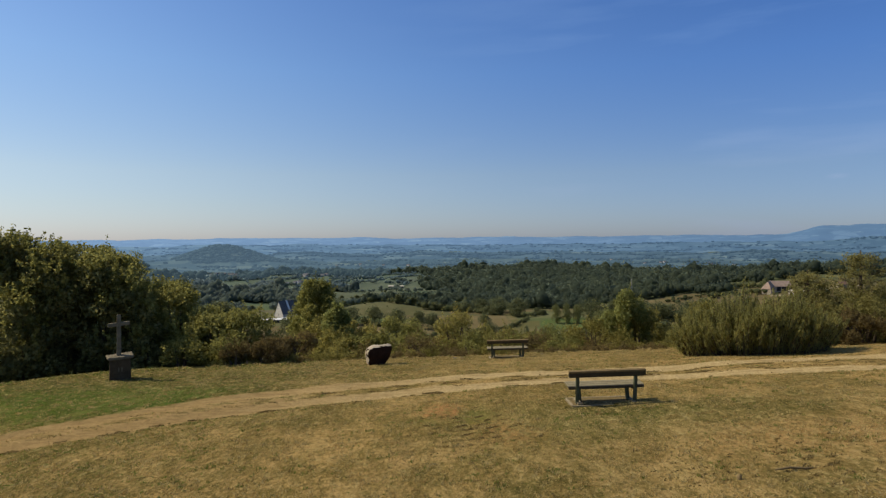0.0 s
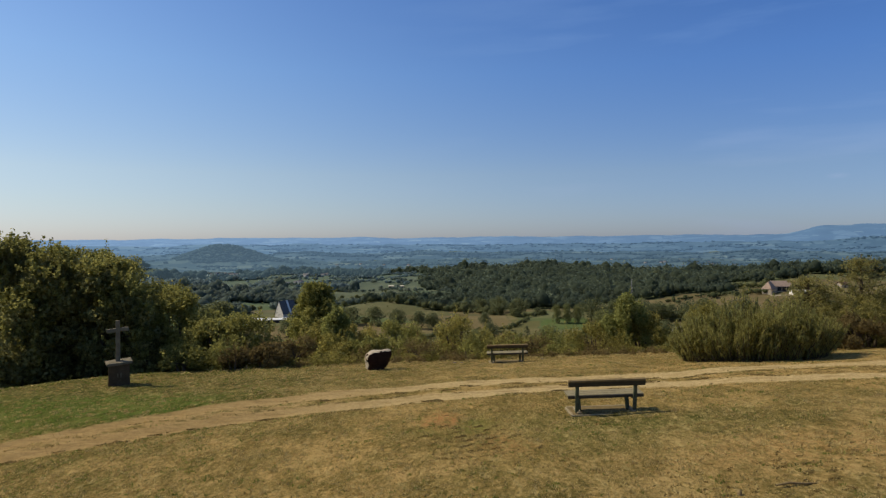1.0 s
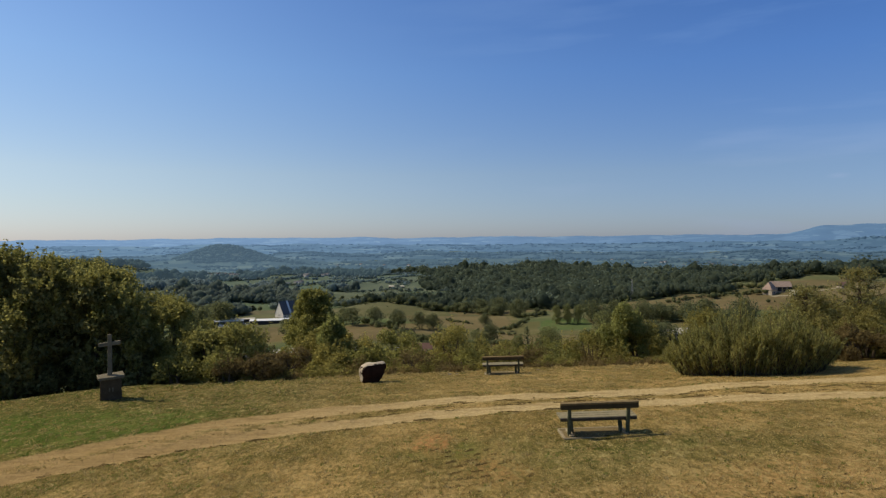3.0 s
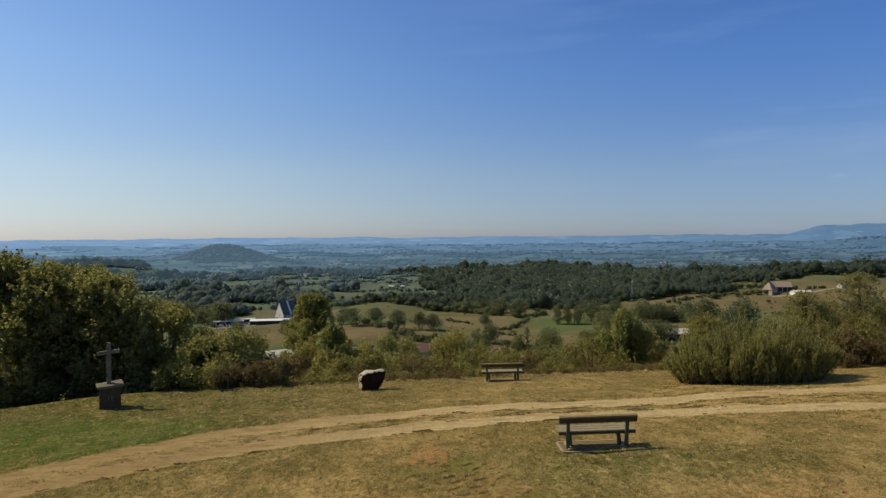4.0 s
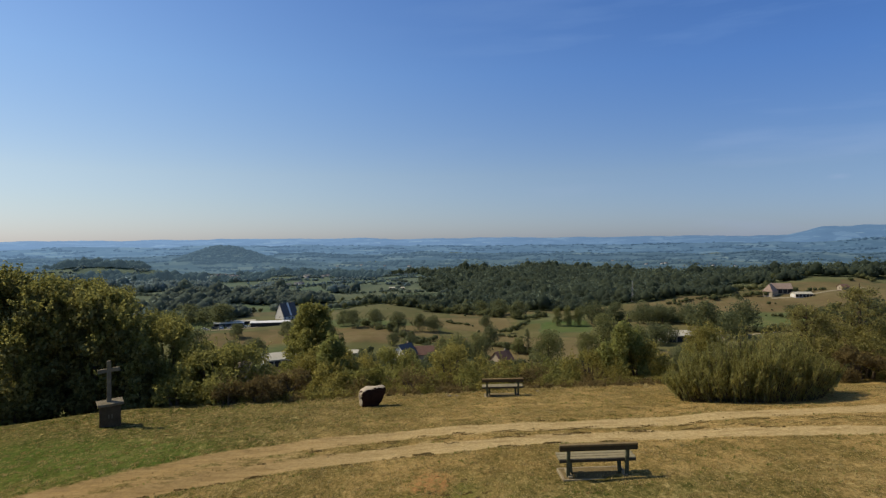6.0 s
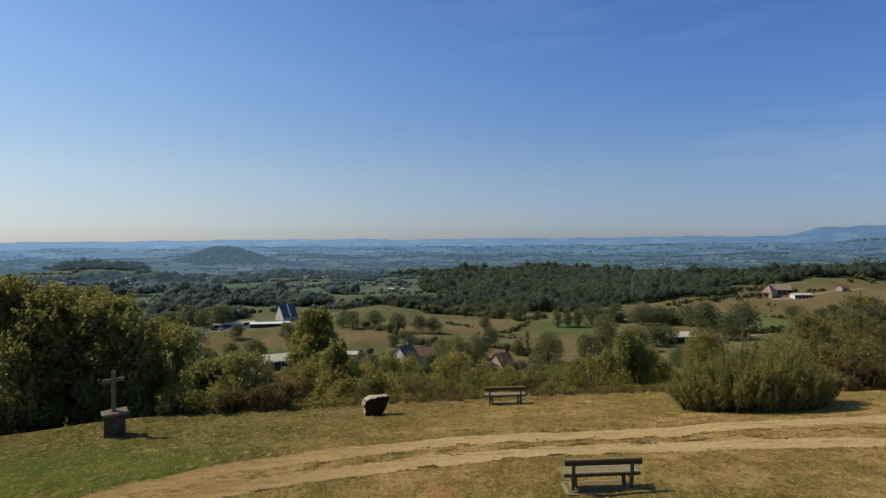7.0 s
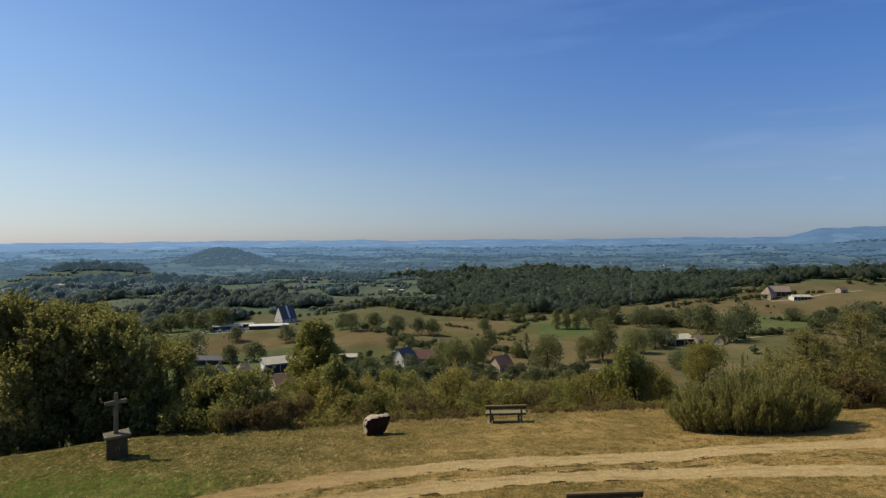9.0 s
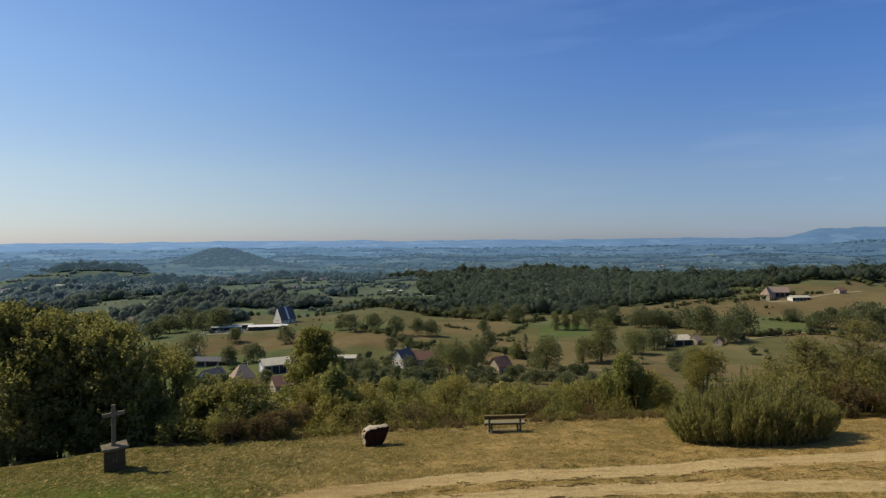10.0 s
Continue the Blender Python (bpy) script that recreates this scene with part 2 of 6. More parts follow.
def distance_material(name, woods, meadow, glow, far, fields=True, sunward=(2.8, 2.4, 2.15)):
    """Land so far off that air tints it: haze painted into colour and glow, a backdrop."""
    m, n, l, p = shader(name, 1.0)
    p.inputs["Specular IOR Level"].default_value = 0
    if fields:
        # small fields, each with its own crop, hedged, under patches of wood
        c = None
        place = n.new("ShaderNodeTexCoord")
        bend = n.new("ShaderNodeTexNoise")
        bend.inputs["Scale"].default_value = 0.006
        l.new(place.outputs["Object"], bend.inputs["Vector"])
        shift = n.new("ShaderNodeVectorMath")
        shift.operation = "MULTIPLY_ADD"
        shift.inputs[1].default_value = (90, 90, 0)
        l.new(bend.outputs["Color"], shift.inputs[0])
        l.new(place.outputs["Object"], shift.inputs[2])
        cells = []
        for feature in ("F1", "DISTANCE_TO_EDGE"):
            v = n.new("ShaderNodeTexVoronoi")
            v.voronoi_dimensions, v.feature = "2D", feature
            v.inputs["Scale"].default_value = 0.0085
            l.new(shift.outputs[0], v.inputs["Vector"])
            cells.append(v)
        tone = n.new("ShaderNodeSeparateColor")
        l.new(cells[0].outputs["Color"], tone.inputs["Color"])
        c = ramp(n, l, tone.outputs["Red"], ((0.0, woods), (0.34, tuple(w * 0.8 + d * 0.2 for w, d in zip(woods, meadow))), (0.40, tuple((a + b) / 2 for a, b in zip(woods, meadow))),
                                              (0.8, meadow), (1.0, tuple(v * k for v, k in zip(meadow, (1.5, 1.32, 1.12))))))
        edge = stretch_range(n, l, cells[1].outputs["Distance"], 0.09, 0.05)
        c = mix(n, l, calc(n, l, "MULTIPLY", edge, 0.85), c, woods)
        patch = noise_node(n, l, 0.0042, 6, squash=(1, 0.8, 1), rough=0.62)
        c = mix(n, l, stretch_range(n, l, patch, 0.52, 0.56), c, woods)
    else:
        geo = n.new("ShaderNodeNewGeometry")
        c = ramp(n, l, geo.outputs["Random Per Island"], ((0, tuple(w * 0.75 for w in woods)), (1, tuple(w * 0.75 + d * 0.3 for w, d in zip(woods, meadow)))))
    l.new(c, p.inputs["Base Color"])
    # the painted haze is paler towards the sun
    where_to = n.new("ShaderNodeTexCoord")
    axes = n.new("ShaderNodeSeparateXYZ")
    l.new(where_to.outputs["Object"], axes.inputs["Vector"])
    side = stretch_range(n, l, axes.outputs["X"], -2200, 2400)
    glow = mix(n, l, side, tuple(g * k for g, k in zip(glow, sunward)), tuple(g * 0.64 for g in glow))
    # the land emits this blue to stand in for haze
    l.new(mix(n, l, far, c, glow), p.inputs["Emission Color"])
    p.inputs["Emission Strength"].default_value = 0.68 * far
    return m


GROUND = ground_material()
CONCRETE = plain("weathered_concrete", (0.19, 0.145, 0.075), (0.32, 0.255, 0.145), 4, 0.9, 0.4, 0.006)
SOIL = plain("trodden_soil", (0.10, 0.072, 0.032), (0.20, 0.15, 0.072), 3, 0.95, 0.6, 0.015, fine=18)
GREEN_IRON = plain("green_painted_iron", (0.040, 0.046, 0.026), (0.125, 0.13, 0.078), 6, 0.96, 0.2, 0.002)
DARK_WOOD = plain("dark_stained_wood", (0.030, 0.023, 0.012), (0.072, 0.055, 0.029), 5, 0.6, 0.4, 0.003, fine=60)
MOSSY_WOOD = plain("brown_lichened_wood", (0.13, 0.088, 0.04), (0.27, 0.195, 0.095), 7, 0.95, 0.5, 0.004, fine=50)
WORN_WOOD = plain("worn_greyed_wood", (0.16, 0.13, 0.066), (0.29, 0.24, 0.125), 5, 0.7, 0.4, 0.003, fine=60)
GRANITE = plain("lichened_granite", (0.088, 0.074, 0.048), (0.235, 0.20, 0.135), 5, 0.97, 0.6, 0.01, fine=45)
DARK_GRANITE = plain("dark_granite", (0.046, 0.032, 0.017), (0.115, 0.084, 0.050), 4, 0.97, 0.7, 0.015, fine=40)
SANDSTONE = plain("red_sandstone", (0.018, 0.009, 0.006), (0.050, 0.026, 0.016), 3, 0.97, 0.7, 0.02, fine=26)
# sunlight on the boulder, put into a paler stone colour
SUNLIT_STONE = plain("sunlit_stone_tone", (0.32, 0.25, 0.165), (0.50, 0.41, 0.28), 5, 0.9, 0.5, 0.01)
BARK = plain("grey_brown_bark", (0.07, 0.052, 0.034), (0.16, 0.122, 0.08), 7, 0.95, 0.8, 0.02)
LEAF_OAK = foliage("dark_leaves", ((0.0, (0.042, 0.052, 0.019)), (0.5, (0.112, 0.120, 0.036)), (0.84, (0.24, 0.23, 0.072)), (1.0, (0.45, 0.41, 0.16))), 0.6, 0.8)
LEAF_LIGHT = foliage("yellow_green_leaves", ((0.0, (0.115, 0.122, 0.030)), (0.5, (0.215, 0.212, 0.054)), (1.0, (0.40, 0.365, 0.115))), 0.64, 0.96)
LEAF_SIDE = foliage("olive_bush_leaves", ((0.0, (0.098, 0.104, 0.028)), (0.5, (0.190, 0.186, 0.048)), (1.0, (0.40, 0.365, 0.115))), 0.58, 0.96)
LEAF_SLOPE = foliage("slope_tree_leaves", ((0.0, (0.085, 0.095, 0.032)), (0.5, (0.155, 0.16, 0.055)), (1.0, (0.27, 0.255, 0.085))), 0.55, 1.0)
LEAF_BACK = foliage("brownish_olive_leaves", ((0.0, (0.102, 0.100, 0.031)), (0.5, (0.225, 0.206, 0.060)), (1.0, (0.45, 0.385, 0.125))), 0.62, 0.96)
LEAF_DRY = foliage("russet_leaves", ((0.0, (0.095, 0.072, 0.03)), (0.5, (0.165, 0.122, 0.05)), (1.0, (0.27, 0.20, 0.08))), 0.55, 0.96)
LEAF_BROOM = foliage("broom_sprigs", ((0.0, (0.128, 0.124, 0.032)), (0.5, (0.24, 0.216, 0.057)), (1.0, (0.42, 0.35, 0.10))), 0.62, 0.96)
LEAF_THICKET = foliage("grey_green_sprigs", ((0.0, (0.118, 0.120, 0.038)), (0.5, (0.24, 0.232, 0.070)), (1.0, (0.43, 0.385, 0.125))), 0.66, 0.96)
LEAF_FRESH = foliage("fresh_green_leaves", ((0.0, (0.076, 0.090, 0.024)), (0.5, (0.165, 0.178, 0.044)), (1.0, (0.37, 0.36, 0.115))), 0.62, 0.96)
LEAF_PINE = foliage("pine_needles", ((0.0, (0.12, 0.118, 0.040)), (0.5, (0.225, 0.205, 0.068)), (1.0, (0.39, 0.34, 0.12))), 0.62, 0.96)
LEAF_FAR = foliage("woodland_leaves", ((0.0, (0.088, 0.108, 0.054)), (0.5, (0.140, 0.154, 0.070)), (1.0, (0.212, 0.212, 0.094))), 0.66, 1.0, 0.05)
# haze put into the leaf colour: lifted, then bluer for farther woods
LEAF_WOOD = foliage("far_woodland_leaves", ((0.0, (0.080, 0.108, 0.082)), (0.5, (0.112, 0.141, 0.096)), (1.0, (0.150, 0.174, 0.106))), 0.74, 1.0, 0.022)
LEAF_HAZED = foliage("hazed_woodland_leaves", ((0.0, (0.160, 0.202, 0.168)), (0.5, (0.194, 0.236, 0.188)), (1.0, (0.230, 0.266, 0.202))), 0.72, 1.0, 0.022)
LEAF_HAZED_FAR = foliage("hazed_distant_leaves", ((0.0, (0.195, 0.260, 0.268)), (0.5, (0.225, 0.294, 0.288)), (1.0, (0.258, 0.318, 0.296))), 0.72, 1.0, 0.022)
LEAF_POPLAR = foliage("grey_green_leaves", ((0.0, (0.12, 0.135, 0.05)), (0.5, (0.185, 0.192, 0.070)), (1.0, (0.255, 0.25, 0.095))), 0.58, 1.0)
GRASS = foliage("dry_grass_blades", ((0.0, (0.24, 0.19, 0.06)), (0.5, (0.40, 0.30, 0.11)), (1.0, (0.58, 0.44, 0.19))), 0.55, 1.0)
TURF = foliage("brown_turf", ((0.0, (0.16, 0.105, 0.034)), (0.5, (0.31, 0.205, 0.07)), (1.0, (0.56, 0.40, 0.16))), 0.5, 1.0)
TURF_DARK = foliage("dark_clods_of_turf", ((0.0, (0.10, 0.07, 0.026)), (0.5, (0.165, 0.118, 0.044)), (1.0, (0.29, 0.21, 0.085))), 0.5, 1.0)
GRASS_GREEN = foliage("green_grass_blades", ((0.0, (0.07, 0.11, 0.018)), (0.5, (0.13, 0.17, 0.03)), (1.0, (0.24, 0.25, 0.06))), 0.55, 1.0)
WALL_WHITE = plain("white_render", (0.54, 0.49, 0.41), (0.72, 0.67, 0.57), 0.5, 0.9, 0.2, 0.01)
WALL_STONE = plain("ochre_stone_wall", (0.30, 0.24, 0.16), (0.48, 0.40, 0.29), 0.8, 0.95, 0.4, 0.02)
WALL_GREY = plain("grey_cladding", (0.24, 0.24, 0.24), (0.36, 0.36, 0.35), 0.5, 0.8, 0.2, 0.01)
ROOF_SLATE = plain("blue_grey_slate", (0.075, 0.075, 0.078), (0.125, 0.122, 0.125), 0.6, 0.75, 0.3, 0.02, fine=3)
ROOF_TILE = plain("red_brown_tile", (0.13, 0.072, 0.048), (0.215, 0.12, 0.082), 0.5, 0.9, 0.5, 0.03, fine=3)
ROOF_BROWN = plain("weathered_brown_tile", (0.23, 0.16, 0.115), (0.38, 0.28, 0.21), 0.5, 0.9, 0.5, 0.03, fine=3)
ROOF_FIBRE = plain("pale_fibre_cement", (0.36, 0.33, 0.235), (0.54, 0.49, 0.37), 0.3, 0.8, 0.2, 0.01, fine=2)
WHITE_SHEET = plain("white_sheet_metal", (0.60, 0.58, 0.53), (0.76, 0.74, 0.69), 0.4, 0.7, 0.1, 0.005)
DARK_OPENING = plain("dark_timber", (0.02, 0.018, 0.016), (0.05, 0.045, 0.04), 1, 0.8)
LANE = plain("pale_gravel_lane", (0.19, 0.16, 0.10), (0.33, 0.28, 0.18), 0.4, 0.95, 0.3, 0.02)
WALL_FAR = plain("dull_bluish_far_walls", (0.22, 0.23, 0.235), (0.33, 0.335, 0.33), 0.2, 0.9, 0.1, 0.01)
GLASS_DARK = plain("window_glass", (0.02, 0.025, 0.03), (0.04, 0.05, 0.06), 1, 0.12, 0.0)

# ---- the lie of the land ----
def ease(a, b, v):
    """0 below a, 1 above b, smooth between."""
    k = np.clip((np.asarray(v, float) - a) / (b - a), 0, 1)
    return k * k * (3 - 2 * k)


def rolls(x, y, wave, seed, octaves=3):
    """Soft random undulation, about -1 to 1."""
    rng = np.random.default_rng(seed)
    total, weight = 0.0, 0.0
    for octave in range(octaves):
        for _ in range(5):
            a, p = rng.uniform(0, 2 * np.pi, 2)
            k = 2 * np.pi / (wave * rng.uniform(0.7, 1.4)) * 2 ** octave
            total = total + np.sin((x * np.cos(a) + y * np.sin(a)) * k + p) * 0.5 ** octave
        weight += 5 ** 0.5 * 0.5 ** octave
    return total / weight


QUAD = (0.1663, 0.09904, 0.00905, 0.000492, -0.002926, -0.002365)


def hilltop(x, y):
    """The mown top of the hill: it falls away ahead and to the left."""
    u = 38 * np.tanh(x / 38)
    v = np.where(y > 6, y, 6 + 12 * np.tanh((y - 6) / 12))
    v = np.minimum(v, 45)
    return QUAD[0] + QUAD[1] * u + QUAD[2] * v + QUAD[3] * u * u + QUAD[4] * u * v + QUAD[5] * v * v


def brink(x):
    """Where the hilltop breaks into the slope."""
    return np.interp(x, (-60, -30, -17, -12, -5, 3, 11, 20, 45), (8, 16, 22.5, 25.5, 27, 29.2, 29.6, 30.5, 33))


PROFILE = ((40, -5.5), (60, -11), (120, -25), (180, -38), (250, -50), (330, -60), (450, -66), (580, -71), (700, -75),
           (1000, -74), (1400, -73), (2000, -69), (3000, -53), (4900, -12))
# x, y, height and spread of the single hills
HILLS = ((470, 640, 42, 200), (-700, 1900, 57, 96), (-745, 1290, 32, 110), (150, 1250, 10, 220), (420, 1180, 5, 160),
         (-30, 430, 6, 60), (-160, 560, 5, 60), (-450, 1190, 7, 110), (-190, 1060, 4, 110), (-350, 790, 15, 75), (-600, 960, 8, 90), (-60, 640, 7, 60))


def valley(x, y):
    r = np.hypot(x, y)
    z = np.interp(np.log(r + 1), [math.log(a + 1) for a, b in PROFILE], [b for a, b in PROFILE])
    for hx, hy, high, wide in HILLS:
        z = z + high * np.exp(-((x - hx) ** 2 + (y - hy) ** 2) / (2 * wide * wide))
    z = z + 2.5 * rolls(x, y, 170, 5) * ease(120, 400, r) + 5 * rolls(x, y, 520, 6) * ease(600, 1500, r)
    return z


def land(x, y):
    x, y = np.asarray(x, float), np.asarray(y, float)
    b = brink(x)
    d = y - b
    top = hilltop(x, np.minimum(y, b)) - 0.36 * np.maximum(d, 0) ** 2 / (np.maximum(d, 0) + 3)
    top = top - 0.09 * np.exp(-((x - 3.1) / 3) ** 2 - ((y - 27.9) / 1.6) ** 2) + 0.05 * rolls(x, y, 7, 3) * (1 - ease(0, 10, d))
    k = ease(18, 80, d)
    return top * (1 - k) + valley(x, y) * k

# ---- building blocks ----
def solid(name, verts, faces, material, smooth=False):
    """A mesh of arrays: verts (n, 3), faces (m, 3 or 4)."""
    verts, faces = np.asarray(verts, np.float32), np.asarray(faces, np.int32)
    me = bpy.data.meshes.new(name)
    k = faces.shape[1]
    me.vertices.add(len(verts))
    me.vertices.foreach_set("co", verts.ravel())
    me.loops.add(faces.size)
    me.loops.foreach_set("vertex_index", faces.ravel())
    me.polygons.add(len(faces))
    me.polygons.foreach_set("loop_start", np.arange(0, faces.size, k, dtype=np.int32))
    if smooth:
        me.polygons.foreach_set("use_smooth", np.ones(len(faces), bool))
    me.materials.append(material)
    me.update(calc_edges=True)
    return me


def part(name, shape, material, parent, label=""):
    """Links a bmesh or a mesh as one object under a thing or part."""
    if isinstance(shape, bmesh.types.BMesh):
        me = bpy.data.meshes.new(name)
        shape.to_mesh(me)
        shape.free()
        me.materials.append(material)
        shape = me
    ob = new(name, shape)
    ob.parent = parent
    return tagged(ob, label)


def thing(name, x, y, z, turn=0, label="", category="", group="", kind=""):
    ob = new(name)
    ob.matrix_basis = pose(x, y, z, 0, 0, turn)
    return tagged(ob, label, category, group, kind)


def box(bm, size, m=Matrix(), bevel=0.0):
    made = bmesh.ops.create_cube(bm, size=1, matrix=m @ Matrix.Diagonal((*size, 1)))["verts"]
    if bevel:
        edges = {e for v in made for e in v.link_edges}
        bmesh.ops.bevel(bm, geom=list(edges), offset=bevel, segments=2, profile=0.6, affect="EDGES")
    return bm


def one_box(size, m=Matrix(), bevel=0.0):
    return box(bmesh.new(), size, m, bevel)


def tube(points, radii, sides=7):
    """A tapered tube along points, closed at both ends: verts and quads."""
    verts, faces = [], []
    points = [Vector(p) for p in points]
    for i, p in enumerate(points):
        way = (points[min(i + 1, len(points) - 1)] - points[max(i - 1, 0)]).normalized()
        a = way.orthogonal().normalized()
        b = way.cross(a)
        for s in range(sides):
            t = 2 * math.pi * s / sides
            verts.append(p + (a * math.cos(t) + b * math.sin(t)) * radii[i])
        if i:
            for s in range(sides):
                q, r = (i - 1) * sides, i * sides
                faces.append((q + s, q + (s + 1) % sides, r + (s + 1) % sides, r + s))
    return verts, faces


def join(pieces):
    verts, faces, base = [], [], 0
    for v, f in pieces:
        verts += [tuple(q) for q in v]
        faces += [tuple(i + base for i in g) for g in f]
        base += len(v)
    return verts, faces


def leaves(rng, centres, outward, size, slim=0.62, upright=0.0):
    """A small pointed leaf (four corners) at each centre, turned more or less outward."""
    n = len(centres)
    normal = outward + rng.normal(0, 0.8, (n, 3))
    normal /= np.linalg.norm(normal, axis=1)[:, None] + 1e-9
    along = rng.normal(0, 1, (n, 3)) + np.array((0, 0, upright))
    along -= normal * (along * normal).sum(1)[:, None]
    along /= np.linalg.norm(along, axis=1)[:, None] + 1e-9
    across = np.cross(normal, along)
    s = (size * rng.uniform(0.6, 1.35, n))[:, None]
    fold = normal * s * 0.14
    v = np.stack((centres - along * s * 0.5, centres + across * s * slim * 0.5 + fold, centres + along * s * 0.5,
                  centres - across * s * slim * 0.5 + fold), 1).reshape(-1, 3)
    return v, np.arange(4 * n).reshape(-1, 4)


def crown_points(rng, clumps, count, spread, hollow=0.55):
    """Leaf centres in clumps; clumps are rows of x, y, z, radius."""
    c = clumps[rng.choice(len(clumps), count, p=clumps[:, 3] ** 2 / (clumps[:, 3] ** 2).sum())]
    d = rng.normal(0, 1, (count, 3))
    d /= np.linalg.norm(d, axis=1)[:, None]
    r = c[:, 3] * (hollow + (1 - hollow) * rng.random(count) ** 0.6) * (1 + rng.normal(0, spread, count))
    return c[:, :3] + d * r[:, None] * np.array((1, 1, 0.85)), d


def make_clumps(rng, shape, number, low, high, size):
    """Clumps fill an envelope: shape(h) gives the radius at height h from 0 (low) to 1 (high)."""
    rows = []
    for i in range(number):
        h = rng.random() ** 0.85
        a, k = rng.uniform(0, 2 * math.pi), rng.random() ** 0.45
        r = shape(h) * k * rng.uniform(0.75, 1.1)
        rows.append((r * math.cos(a), r * math.sin(a), low + (high - low) * h, size * rng.uniform(0.6, 1.25)))
    return np.array(rows)


def twigs(rng, clumps, base, thick, number):
    """Limbs from the trunk's height base out to some of the clumps."""
    out = []
    for i in rng.choice(len(clumps), min(number, len(clumps)), replace=False):
        x, y, z, r = clumps[i]
        start = Vector((rng.normal(0, 0.04), rng.normal(0, 0.04), base * rng.uniform(0.4, 1.0)))
        end = Vector((x, y, z))
        middle = start.lerp(end, 0.5) + Vector((0, 0, (end - start).length * 0.08))
        out.append(tube((start, middle, end), (thick, thick * 0.6, thick * 0.2), 5))
    return out


def woody(name, x, y, label, category, group, rng, leaf, shape, low, high, clump_count, clump_size, leaf_count, leaf_size,
          trunk=0.09, limbs=9, stems=1, upright=0.0, slim=0.62, sprays=0, lean=0.0, shoots=None):
    """A tree or bush: stems, limbs and a crown of single leaves."""
    ob = thing(name, x, y, float(land(x, y)) - 0.05, rng.uniform(0, 360), label, category, group)
    clumps = make_clumps(rng, shape, clump_count, low, high, clump_size)
    clumps[:, 0] += lean * (clumps[:, 2] - low)
    wood = []
    for s in range(stems):
        a = rng.uniform(0, 2 * math.pi)
        off = 0.0 if stems == 1 else 0.18
        top = Vector((math.cos(a) * off * 3 + lean * (high - low) * 0.5, math.sin(a) * off * 3, high * 0.86))
        foot = Vector((math.cos(a) * off, math.sin(a) * off, -0.25))
        mid = foot.lerp(top, 0.5) + Vector((rng.normal(0, 0.08), rng.normal(0, 0.08), 0))
        wood.append(tube((foot, foot.lerp(mid, 0.4), mid, top), (trunk * 1.3, trunk, trunk * 0.7, trunk * 0.12), 7))
    v, f = join(wood)
    stem = part("trunk", solid("trunk", v, f, BARK, True), BARK, ob)
    v, f = join(twigs(rng, clumps, high * 0.45, trunk * 0.4, limbs))
    part("branching", solid("branching", v, f, BARK, True), BARK, ob)
    centres, outward = crown_points(rng, clumps, leaf_count, 0.12)
    v, f = leaves(rng, centres, outward, leaf_size, slim, upright)
    if sprays:
        # shoots that stand out of the outline
        # with a second leaf material they gather high up, painting sunlight on the crown
        weight = (clumps[:, 2] - low + 0.3) ** (3 if shoots else 0)
        tips = clumps[rng.choice(len(clumps), sprays, p=weight / weight.sum())]
        k = 14
        t = np.tile(np.linspace(0.5, 1.0, k), sprays)
        way = rng.normal(0, 0.35, (sprays, 3)) + np.array((0, 0, 1.0))
        way[:, :2] += tips[:, :2] * 0.25
        way /= np.linalg.norm(way, axis=1)[:, None]
        reach = np.repeat(tips[:, 3] * rng.uniform(1.3, 2.15, sprays), k)
        c2 = np.repeat(tips[:, :3], k, 0) + np.repeat(way, k, 0) * (t * reach)[:, None] + rng.normal(0, 0.035, (sprays * k, 3))
        v2, f2 = leaves(rng, c2, np.repeat(way, k, 0), leaf_size * 0.9, slim, upright)
        if shoots:
            part("outer_foliage", solid("outer_foliage", v2, f2, shoots), shoots, ob, "yellow-green leaves painted as the sunlit crown top")
        else:
            f = np.vstack((f, f2 + len(v)))
            v = np.vstack((v, v2))
    part("crown", solid("crown", v, f, leaf), leaf, ob)
    return ob

# ---- ground ----
TRACK_FAR = ((-40, -4), (-20, 5.5), (-11.2, 14.8), (-9.2, 16.45), (-6.7, 18.1), (-3.4, 19.4), (0, 20.05), (4.2, 20.15), (9.8, 20.15), (15.5, 20.4), (40, 19))
TRACK_NEAR = ((-40, -6), (-20, 4), (-10.3, 13.6), (-8.3, 14.85), (-6.0, 16.3), (-3.1, 17.4), (0, 17.95), (2.1, 18.2), (6.5, 18.3), (8.8, 17.9), (12.8, 17.0), (40, 8))


def soft_line(points):
    """y along a smooth curve through the points."""
    xs, ys = np.array(points, float).T
    slope = np.gradient(ys, xs)

    def at(x):
        x = np.clip(np.asarray(x, float), xs[0], xs[-1])
        i = np.clip(np.searchsorted(xs, x) - 1, 0, len(xs) - 2)
        h = xs[i + 1] - xs[i]
        t = (x - xs[i]) / h
        return ((2 * t ** 3 - 3 * t ** 2 + 1) * ys[i] + (t ** 3 - 2 * t ** 2 + t) * h * slope[i]
                + (3 * t ** 2 - 2 * t ** 3) * ys[i + 1] + (t ** 3 - t ** 2) * h * slope[i + 1])
    return at


rut_far, rut_near = soft_line(TRACK_FAR), soft_line(TRACK_NEAR)

# fields: jittered seeds, each with its own crop, and a few that stand out
field_rng = np.random.default_rng(21)
SEEDS = np.array([(x + field_rng.uniform(-40, 40), y + field_rng.uniform(-45, 45), field_rng.random() ** 1.25)
                  for x, y in product(range(-1300, 1301, 105), range(90, 1500, 125))])
